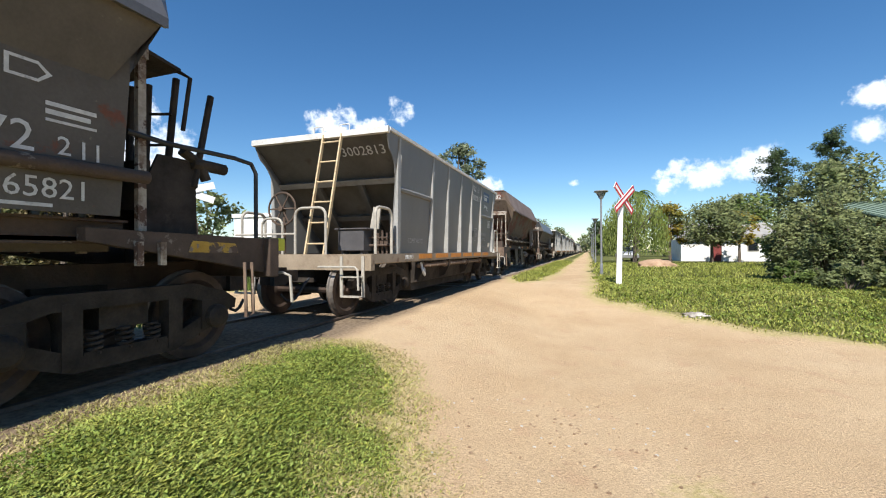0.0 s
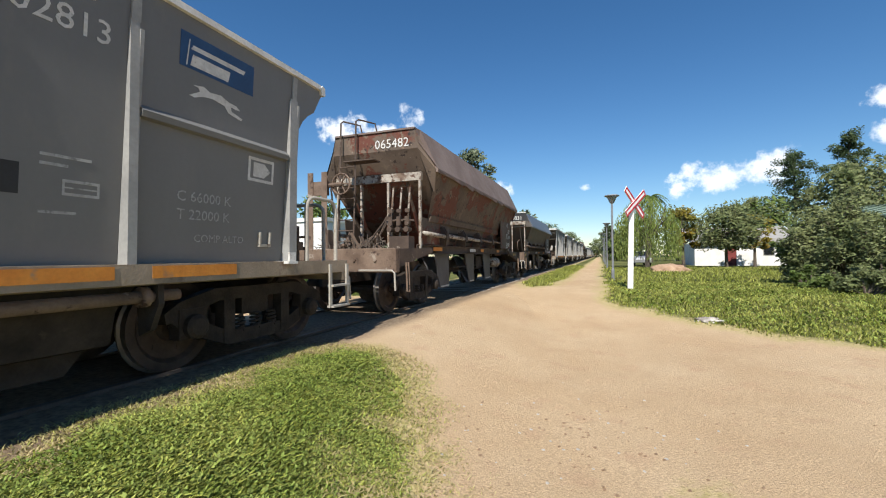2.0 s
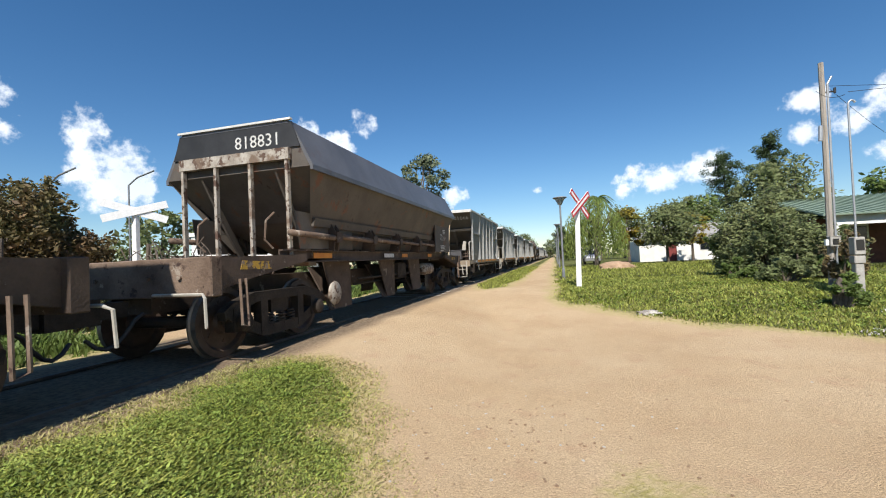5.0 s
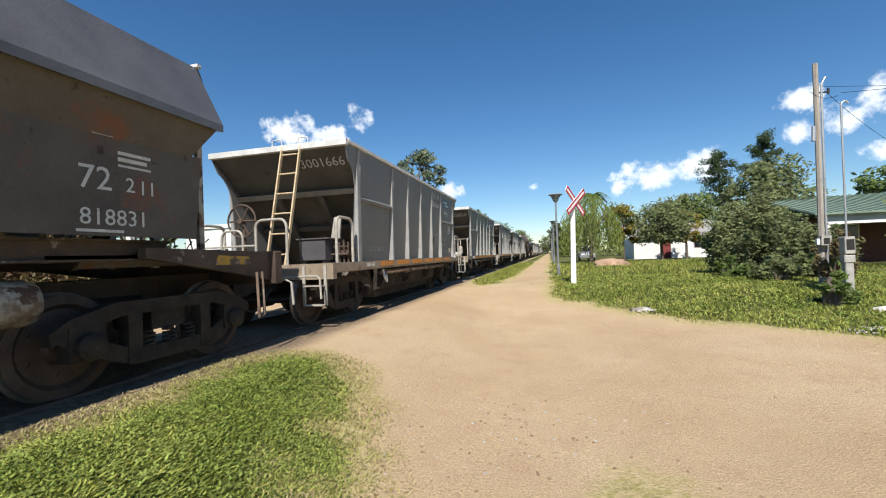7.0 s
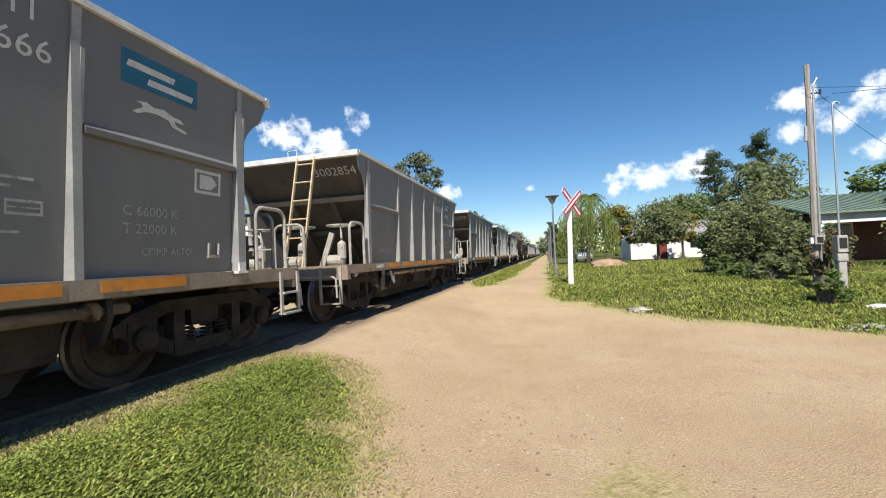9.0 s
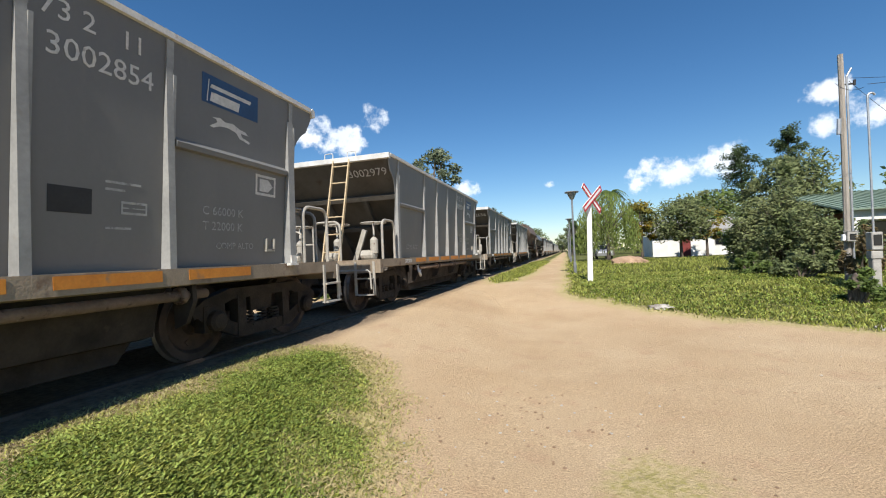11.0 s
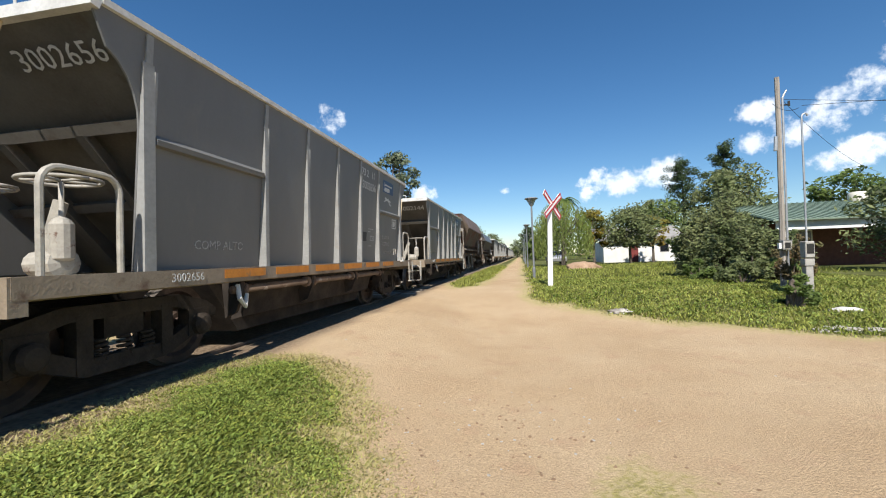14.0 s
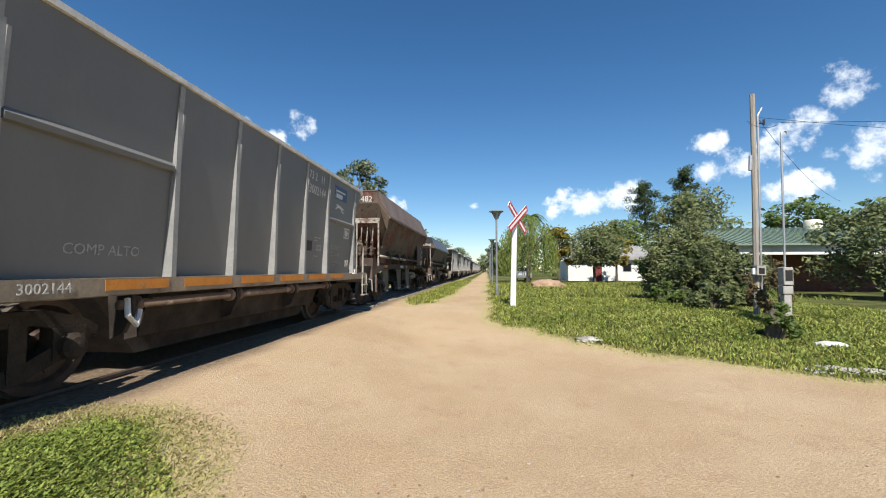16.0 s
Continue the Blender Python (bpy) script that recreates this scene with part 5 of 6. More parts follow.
# kind, number on the side, panel colour or number on the end, middle at the start
ORDER = [("dark", "065821", "", -2.15), ("box", "3002813", "blue", 11.18), ("rusty", "065482", "065482", 24.4), ("plain", "818831", "818831", 38.2), ("box", "3001666", "teal", 50.73),
         ("valves", "3002854", "blue", 62.52), ("valves", "3002979", "blue", 74.36), ("valves", "3002656", "blue", 85.92), ("valves", "3002144", "blue", 97.85), ("rusty", "065482", "065482", 110.4), ("plain", "", "", 124.2)]
ORDER += [("valves", "", "", 137.0 + G_LEN * k) for k in range(4)] + [("dark", "", "", 185.1)] + [("valves", "", "", 197.9 + G_LEN * k) for k in range(9)]
made = {}
first = {"box": grey_box, "valves": grey_valves, "rusty": rusty, "plain": plain, "dark": dark}
copies = []
for kind, number, panel, mid in ORDER:
    copies.append([kind, first[kind] if kind not in made else None, number, panel, mid])
    made[kind] = True
for c in copies:                   # copy before anything gets its own numbers
    if c[1] is None:
        c[1] = copy_thing(first[c[0]], Matrix.Identity(4))
for kind, ob, number, panel, mid in copies:
    ob.matrix_basis = pose(TRACK_X, mid, RAIL_Z)
    if number:
        dress_grey(ob, number, panel) if kind in ("box", "valves") else dress_brown(ob, number, panel, kind != "plain")
    TRAIN.append((ob, [o for o in ob.children_recursive if o.name.startswith("wheelset")], mid))


# ---- plants ----
def leaves(bm, centre, radii, count, size, droop=0.0, rng=random):
    """Small folded leaf clumps strewn through an uneven ball."""
    cx, cy, cz = centre
    for _ in range(count):
        while True:
            p = Vector((rng.uniform(-1, 1), rng.uniform(-1, 1), rng.uniform(-1, 1)))
            if .2 < p.length < 1:
                break
        p = p * (.6 + .4 * rng.random())
        q = Vector((cx + p.x * radii[0], cy + p.y * radii[1], cz + p.z * radii[2]))
        s = size * rng.uniform(.6, 1.4)
        a = Vector((rng.gauss(0, 1), rng.gauss(0, 1), rng.gauss(0, .6) - droop)).normalized()
        b = a.orthogonal().normalized()
        b = (b + a.cross(b) * rng.uniform(-1, 1)).normalized()
        bm.faces.new([bm.verts.new(v) for v in (q - a * s, q - b * s * .42, q + a * s, q + b * s * .42)])


def limb(bm, a, b, r0, r1, bend=.08):
    a, b = Vector(a), Vector(b)
    n = 5
    off = Vector((random.uniform(-1, 1), random.uniform(-1, 1), random.uniform(-.3, .3))) * (b - a).length * bend
    tube(bm, [a.lerp(b, i / n) + off * math.sin(math.pi * i / n) for i in range(n + 1)], r0, 7, r1)


def build_tree(label, x, y, height, spread, material, trunk_h=.35, clumps=26, per=130, leaf=.16, squash=.75, category="tree", name="tree", seed=1, lean=0):
    rng = random.Random(seed)
    z = ground_z(x, y)
    t = thing(name, label, category, pose(x, y, z - .03))
    bt, bc = bmesh.new(), bmesh.new()
    r = max(.05, height * .022)
    fork = Vector((lean * .4, 0, height * trunk_h))
    limb(bt, (0, 0, 0), fork, r * 1.3, r * .8, .03)
    for k in range(clumps):
        u = 2 * math.pi * k * .618 + rng.random()
        lev = (k + .5) / clumps
        zz = height * (trunk_h * .75 + (1 - trunk_h * .75) * lev ** .9) * rng.uniform(.9, 1.02)
        rad = spread * math.sqrt(max(.05, 1 - (2 * abs(lev - .42)) ** 2 * .8)) * rng.uniform(.35, .95)
        c = Vector((lean * lev + rad * math.cos(u), rad * math.sin(u), min(zz, height * .95)))
        limb(bt, fork * rng.uniform(.7, 1.1), c, r * .42, r * .1, .12)
        sz = spread * rng.uniform(.26, .46)
        leaves(bc, c, (sz, sz, sz * squash), per, leaf, rng=rng)
    part("trunk", bt, M_BARK, t, "rough brown bark")
    part("crown", bc, material, t)
    return t


def build_shrub(label, x, y, wide, deep, height, material, n=3500, leaf=.09, seed=3, name="shrub", lumps=16):
    rng = random.Random(seed)
    z = ground_z(x, y)
    t = thing(name, label, "shrub", pose(x, y, z - .02))
    bs, bc = bmesh.new(), bmesh.new()
    for k in range(lumps):
        u = 2 * math.pi * rng.random()
        rad = math.sqrt(rng.random())
        zz = height * rng.uniform(.08, .9) * (1 - .45 * rad * rad)
        c = Vector((wide * .85 * rad * math.cos(u), deep * .85 * rad * math.sin(u), zz))
        limb(bs, (c.x * .25, c.y * .25, 0), c, .035, .012)
        for j in range(2):
            tip = c + Vector((rng.uniform(-.6, .6), rng.uniform(-.6, .6), rng.uniform(.2, .7))) * height * .2
            limb(bs, c * .8, tip, .014, .004)
            leaves(bc, tip, (wide * .11, deep * .11, height * .06), n // lumps // 6, leaf, rng=rng)
        sz = rng.uniform(.16, .34)
        leaves(bc, c, (wide * sz, deep * sz, height * sz * .6), n // lumps, leaf, rng=rng)
    part("stem", bs, M_BARK, t)
    part("foliage", bc, material, t)
    return t


def build_willow(x, y, height, spread, seed=5):
    rng = random.Random(seed)
    t = thing("willow_tree", "yellow-green weeping willow with hanging strands", "tree", pose(x, y, ground_z(x, y) - .03))
    bt, bc = bmesh.new(), bmesh.new()
    limb(bt, (0, 0, 0), (0, 0, height * .45), .2, .13)
    for k in range(190):
        u, rad = 2 * math.pi * rng.random(), spread * math.sqrt(rng.random())
        top = Vector((rad * math.cos(u), rad * math.sin(u), height * (1 - .35 * (rad / spread) ** 2) * rng.uniform(.88, 1)))
        if k % 12 == 0:
            limb(bt, (0, 0, height * .4), top, .06, .015, .15)
        n = 46
        drop = min(top.z - .7, height * rng.uniform(.45, .75))
        for i in range(n):
            u2 = i / n
            q = top + Vector((rng.gauss(0, .1) + .25 * math.cos(u) * u2, rng.gauss(0, .1) + .25 * math.sin(u) * u2, -drop * u2))
            s = .13 * rng.uniform(.7, 1.3)
            a = Vector((rng.gauss(0, .25), rng.gauss(0, .25), -1)).normalized()
            b = a.orthogonal()
            b = (b + a.cross(b) * rng.uniform(-1, 1)).normalized()
            bc.faces.new([bc.verts.new(v) for v in (q - a * s, q - b * s * .25, q + a * s, q + b * s * .25)])
    part("trunk", bt, M_BARK, t)
    part("crown", bc, M_LEAF_WILLOW, t)


def build_palm(label, x, y, height, length, fronds=26, seed=2, name="palm_tree", category="palm", girth=1.0):
    rng = random.Random(seed)
    t = thing(name, label, category, pose(x, y, ground_z(x, y) - .03))
    bt = bmesh.new()
    limb(bt, (0, 0, 0), (0, 0, height), .22 * girth, .16 * girth, .02)
    part("trunk", bt, M_BARK, t)
    bc = bmesh.new()
    for k in range(fronds):
        u = 2 * math.pi * k * .618
        rise = rng.uniform(-.1, 1.1)
        d = Vector((math.cos(u), math.sin(u), 0))
        side = Vector((-math.sin(u), math.cos(u), 0))
        prev = Vector((0, 0, height))
        for i in range(14):
            v = (i + 1) / 14
            p = Vector((0, 0, height)) + d * length * v * (.6 + .4 * math.cos(rise * .6)) + Vector((0, 0, length * (rise * .65 * v - .95 * v * v)))
            for s in (-1, 1):
                tip = p + side * s * length * .2 * math.sin(math.pi * min(1, v * .85 + .12)) + Vector((0, 0, -length * .10)) + d * length * .05
                bc.faces.new([bc.verts.new(w_) for w_ in (prev, p, tip)])
            prev = p
    part("crown", bc, M_LEAF, t, "arching green fronds")


def build_pine(label, x, y, height, spread, seed, bare=.45):
    rng = random.Random(seed)
    t = thing("pine_tree", label, "tree", pose(x, y, ground_z(x, y) - .03))
    bt, bc = bmesh.new(), bmesh.new()
    limb(bt, (0, 0, 0), (0, 0, height * .97), .28, .04, .01)
    for k in range(46):
        up = (k + .5) / 46
        lev = bare + (1 - bare) * up
        u = 2 * math.pi * k * .618 + rng.uniform(-.5, .5)
        rad = spread * (math.sin(math.pi * (.16 + .80 * up)) ** .7) * rng.uniform(.25, 1)
        c = Vector((rad * math.cos(u), rad * math.sin(u), height * lev + rad * .12 + rng.uniform(-.4, .4)))
        limb(bt, (0, 0, height * (lev - .04)), c, .05, .012)
        sz = spread * rng.uniform(.20, .36)
        leaves(bc, c, (sz, sz, sz * .75), 150, .15, rng=rng)
        leaves(bc, c * .5 + Vector((0, 0, height * lev * .5)), (sz * .7, sz * .7, sz * .5), 60, .15, rng=rng)
    part("trunk", bt, M_BARK, t)
    part("crown", bc, M_LEAF_DARK, t)


build_shrub("dense olive-green shrub thicket on the verge", 7.75, 18.2, 1.85, 1.7, 3.4, M_LEAF_OLIVE, 19000, .06, 11, lumps=85)
build_shrub("green shrub growing into the thicket", 6.9, 18.9, .9, 1.0, 2.5, M_LEAF, 4000, .07, 12, lumps=26)
build_shrub("straggling olive shrub beside the thicket", 9.2, 17.2, 1.0, .9, 2.3, M_LEAF_OLIVE, 4000, .07, 51, lumps=26)
build_shrub("low brushwood under the thicket", 7.6, 16.0, 1.5, .6, 1.1, M_LEAF_OLIVE, 3600, .06, 52, lumps=26)
build_shrub("russet bush between the pole and thicket", 8.3, 15.2, .7, .5, 1.3, M_LEAF_RED, 1600, .05, 53, lumps=14)
build_shrub("low green shrub at the thicket's foot", 6.1, 16.4, .7, .6, .9, M_LEAF, 1500, .07, 13, lumps=9)
build_shrub("low flowering shrub beside the pole", 6.6, 14.6, .9, .6, 1.0, M_LEAF_OLIVE, 1400, .06, 14, lumps=9)
build_shrub("small dark shrub round an old stump", 5.85, 10.72, .5, .42, .78, M_LEAF, 1500, .05, 15, lumps=8)
build_shrub("russet creeper round the meter pillar", 6.9, 12.3, .55, .5, 1.6, M_LEAF_RED, 1200, .06, 16, lumps=8)
build_willow(3.6, 39.5, 6.2, 2.6)
build_tree("thin yellowing garden tree before the white house", 12.4, 43.5, 4.6, 1.7, M_LEAF_YELLOW, .5, 16, 110, .14, seed=27)
build_tree("small tree with yellow autumn leaves", 6.6, 41, 5.0, 1.6, M_LEAF_YELLOW, .5, 16, 110, .15, seed=21)
build_tree("round green garden tree before the white house", 9.6, 40.5, 5.0, 3.0, M_LEAF_OLIVE, .50, 36, 190, .14, seed=22)
build_tree("green garden tree beside the white house", 16.5, 57, 7.4, 3.0, M_LEAF_OLIVE, .4, 26, 150, .18, seed=23)
build_tree("broad green tree behind the thicket", 13.4, 30.5, 6.1, 2.9, M_LEAF_OLIVE, .22, 44, 170, .14, seed=24)
build_pine("tall dark pine behind the houses", 28.4, 65, 15.6, 3.3, 31, .42)
build_pine("tall dark pine with a flat crown", 24.3, 69, 14.5, 3.4, 32, .45)
build_palm("slim palm behind the willow", 6.8, 68, 9.6, 2.7)
build_palm("spiky yucca at the edge of the thicket", 8.35, 15.6, .75, .75, 30, 5, "yucca", "plant", .3)
build_tree("tall pale gum tree beyond the track", -21.5, 70, 20.0, 5.0, M_LEAF_GUM, .4, 30, 150, .34, seed=41)
build_tree("gum tree beyond the track", -14.5, 86, 10.0, 3.5, M_LEAF_GUM, .3, 20, 110, .36, seed=42)
build_tree("leafy tree by the green-roofed house", 15.2, 19.2, 3.7, 2.2, M_LEAF_OLIVE, .2, 32, 190, .11, seed=25)
build_tree("dark tree behind the green-roofed house", 24, 36, 6.4, 3.2, M_LEAF, .25, 24, 150, .2, seed=26)
build_shrub("large russet-leaved shrub beyond the track", -14.2, 8.2, 2.6, 2.0, 4.7, M_LEAF_RED, 30000, .075, 17, lumps=90)
build_shrub("green bank shrub beyond the track", -9.4, 2.6, 1.6, 1.1, 1.3, M_LEAF, 3500, .08, 18)
build_shrub("green shrub near the white wall", -16.5, 19.5, 2.0, 1.8, 2.6, M_LEAF, 3500, .12, 19)
build_shrub("scrubby olive shrub beyond the track", -12, 17, 1.8, 1.4, 1.6, M_LEAF_OLIVE, 3000, .1, 20)
build_shrub("dark green hedge shrub beyond the track", -12.2, 3.6, 1.7, 1.2, 1.9, M_LEAF, 4500, .09, 71, lumps=22)
build_shrub("dark leafy hedge beyond the track", -15.2, 5.0, 2.0, 1.2, 2.0, M_LEAF_OLIVE, 4500, .1, 72, lumps=22)
build_shrub("low dark scrub near the rails", -8.6, 4.3, 1.0, .9, .9, M_LEAF, 2600, .07, 73, lumps=14)
build_palm("big palm beyond the track", -16.9, 4.4, 7.9, 3.2, 30, 7)
for i, (x, y, h, s) in enumerate(((2.6, 84, 4.4, 1.8), (3.2, 100, 5.5, 2.2), (4.9, 84, 6.5, 2.6), (7.5, 92, 9, 3.4), (12, 80, 9, 4), (19, 74, 9, 4), (17, 56, 7, 3.4), (23, 52, 7.5, 3.8), (-13, 120, 10, 5), (-17, 140, 12, 6), (-9.5, 150, 9, 4),
                                  (-24, 46, 8, 4), (-30, 40, 8, 4), (-34, 30, 7, 4), (2.2, 130, 10, 3), (3, 160, 11, 4), (-1.6, 196, 8, 4), (1.0, 205, 9, 4), (36, 44, 7.5, 4.5), (30, 26, 5.6, 3.4))):
    build_tree("distant leafy tree along the railway", x, y, h, s, (M_LEAF, M_LEAF_OLIVE, M_LEAF_GUM)[i % 3], .22, 18, 90, .3, seed=60 + i)
for i, (x, y, h) in enumerate(((1.2, 92, 7), (1.9, 96, 7.6), (2.6, 110, 8))):
    build_tree("dark narrow cypress far along the path", x, y, h, .8, M_LEAF_DARK, .05, 16, 110, .22, 1.5, seed=90 + i)


def far_woods():
    rng = random.Random(8)
    bm = bmesh.new()
    for i in range(240):
        a = radians(rng.uniform(-100, 100))
        d = rng.uniform(190, 260)
        if abs(math.degrees(a)) < .5:
            continue
        leaves(bm, (d * math.sin(a), d * math.cos(a), 3.0), (7, 7, rng.uniform(3.5, 6.5)), 90, .9, rng=rng)
    single("far_woods", bm, M_LEAF_DARK, "dark line of far trees on the horizon", "woods", "stuff")


far_woods()


def blades(name, label, spots, material, height, wide, seed, kind="stuff", lean=.45):
    rng = random.Random(seed)
    co, fs = [], []
    for x, y, s in spots:
        z = ground_z(x, y) - .005
        h = height * s * rng.uniform(.6, 1.3)
        u = rng.uniform(0, math.pi * 2)
        c, d = math.cos(u) * wide, math.sin(u) * wide
        lx, ly = rng.gauss(0, lean) * h, rng.gauss(0, lean) * h
        i = len(co)
        co += [(x - c, y - d, z), (x + c, y + d, z), (x + lx * .4 + c * .8, y + ly * .4 + d * .8, z + h * .6), (x + lx * .4 - c * .8, y + ly * .4 - d * .8, z + h * .6), (x + lx, y + ly, z + h * .95)]
        fs += [(i, i + 1, i + 2, i + 3), (i + 3, i + 2, i + 4)]
    me = bpy.data.meshes.new(name)
    me.from_pydata(co, [], fs)
    me.materials.append(material)
    tagged(new(name, me), label, "grass", kind=kind)


def sow(count, x0, x1, y0, y1, seed, lo=0.0, thin=.5):
    rng = random.Random(seed)
    out = []
    while len(out) < count:
        x, y = rng.uniform(x0, x1), rng.uniform(y0, y1)
        g = grassy(x, y) + .25 * noise.noise((x * 2.2, y * 2.2, 1.7))
        if g > lo and rng.random() < ease(lo, lo + thin, g) + .08:
            out.append((x, y, .55 + .45 * ease(lo, lo + .6, g) + .35 * noise.noise((x * 1.3, y * 1.3, 4.4))))
    return out


blades("grass", "short green turf beside the track", sow(40000, -3.5, -1.1, .9, 5.4, 1, .10, .6), M_GRASS, .046, .0135, 1, lean=.75)
blades("grass", "turf that goes on along the track", sow(42000, -3.5, -1.0, -7, .95, 8, .10, .6), M_GRASS, .05, .0145, 8, lean=.75)
blades("dry_grass", "straw-coloured thin grass at the turf's edge", sow(24000, -3.75, -.4, .9, 6.0, 2, -.62, .6), M_DRY, .03, .0055, 2, lean=1.0)
blades("grass", "thin worn turf fading into the dirt", sow(9000, -3.6, -.6, .9, 5.8, 41, -.42, .7), M_GRASS, .03, .006, 41, lean=1.1)


def weeds(name, label, spots, size, seed):
    """Low broad leaves, a few to each plant, tilted off the ground."""
    rng = random.Random(seed)
    bm = bmesh.new()
    for x, y, s in spots:
        z = ground_z(x, y)
        for k in range(5):
            u = rng.uniform(0, 2 * math.pi)
            r = size * s * rng.uniform(.6, 1.4)
            d, e = Vector((math.cos(u), math.sin(u), rng.uniform(.15, .9))).normalized() * r, Vector((-math.sin(u), math.cos(u), rng.uniform(-.4, .4))) * r * .24
            q = Vector((x + rng.gauss(0, .02), y + rng.gauss(0, .02), z + rng.uniform(.005, .03) * s))
            bm.faces.new([bm.verts.new(v) for v in (q, q + d * .5 - e, q + d, q + d * .5 + e)])
    single(name, bm, M_WEED, label, "weeds", "stuff")


weeds("weeds", "low broad-leaved weeds in the trackside turf", sow(15000, -3.4, -1.1, .9, 5.2, 31, .05, .5), .032, 31)
weeds("weeds", "low weeds among the verge grass", sow(5000, -.3, 11, 7.6, 18, 32, .15, .6), .075, 32)
blades("grass", "rough green verge grass", sow(40000, -.3, 11, 7.6, 19, 3, .03), M_GRASS, .085, .013, 3)
blades("dry_grass", "straw grass along the verge's edge", sow(5000, -.3, 9, 7.2, 15, 4, -.15, .1), M_DRY, .06, .007, 4)
blades("grass", "tall grass strip along the track", sow(8000, -3.4, -1.5, 15, 45, 5, .03), M_GRASS, .16, .015, 5)
blades("grass", "coarse grass beyond the rails", sow(16000, -13, -6.4, -1, 18, 6, .0), M_LEAF, .34, .018, 6)
blades("grass", "far verge grass", sow(12000, -.2, 14, 19, 40, 7, .03), M_GRASS, .14, .02, 7)


# ---- street things ----
def build_cross(x, y, cross_z, lean, facing_us, label, arm=.82, turn=52, slant=24):
    z = ground_z(x, y)
    t = thing("crossing_sign", label, "sign", pose(x, y, z - .02, 0, lean, 0))
    h = cross_z - z
    bm = bmesh.new()
    prism(bm, [(-.085, 0), (.085, 0), (.075, h - .12), (-.075, h - .12)], "y", -.07, .07)
    part("post", bm, M_WHITE, t, "white concrete post", bevel=.012)
    s = -1
    for k, a in enumerate((slant, -slant)):
        bm = bmesh.new()
        box(bm, -arm, arm, -.012, .012, -.105, .105)
        b = part("arm", bm, M_WHITE, t, "white board with red edge stripes" if facing_us else "plain white back of a board")
        b.matrix_basis = pose(0, 0, h, 0, 0, turn) @ pose(0, s * (.10 + .028 * k), 0, 0, a, 0)
        if facing_us:
            for z0, z1 in ((.045, .105), (-.105, -.045)):
                bm = bmesh.new()
                box(bm, -arm, arm, -.0165, -.0125, z0, z1)
                part("stripe", bm, M_RED, b, "red edge stripe")
            bm = bmesh.new()
            for e in (-1, 1):
                box(bm, min(e * arm, e * (arm - .05)), max(e * arm, e * (arm - .05)), -.0165, -.0125, -.043, .043)
            part("end_stripe", bm, M_RED, b, "red end stripe")


build_cross(.80, 14.9, 3.24, 1.6, True, "red and white crossed railway sign on a leaning post", .70, 58, 35)
build_cross(-11.5, 9.4, 3.38, 0, False, "white back of a crossed railway sign", .80, 52, 17)


def build_lamp(x, y, h):
    t = thing("street_lamp", "grey lamp post with a flared square head", "street lamp", pose(x, y, ground_z(x, y) - .02), "lamps along the path")
    bm = bmesh.new()
    lathe(bm, [(.07, 0), (.07, .5), (.045, .55), (.04, h - .3)], (0, 0, 0), "z", 12)
    part("post", bm, M_LAMP, t)
    bm = bmesh.new()
    lathe(bm, [(.05, h - .32), (.09, h - .28), (.20, h - .05), (.22, h - .04), (.22, h)], (0, 0, 0), "z", 4)
    part("head", bm, M_GALV, t, "flared lamp head")
    bm = bmesh.new()
    lathe(bm, [(.30, h), (.32, h + .03), (.30, h + .06), (.05, h + .07)], (0, 0, 0), "z", 12)
    part("cap", bm, M_LAMP, t)


for y in (20.2, 37.5, 55, 73, 91):
    build_lamp(.42, y, 3.75)


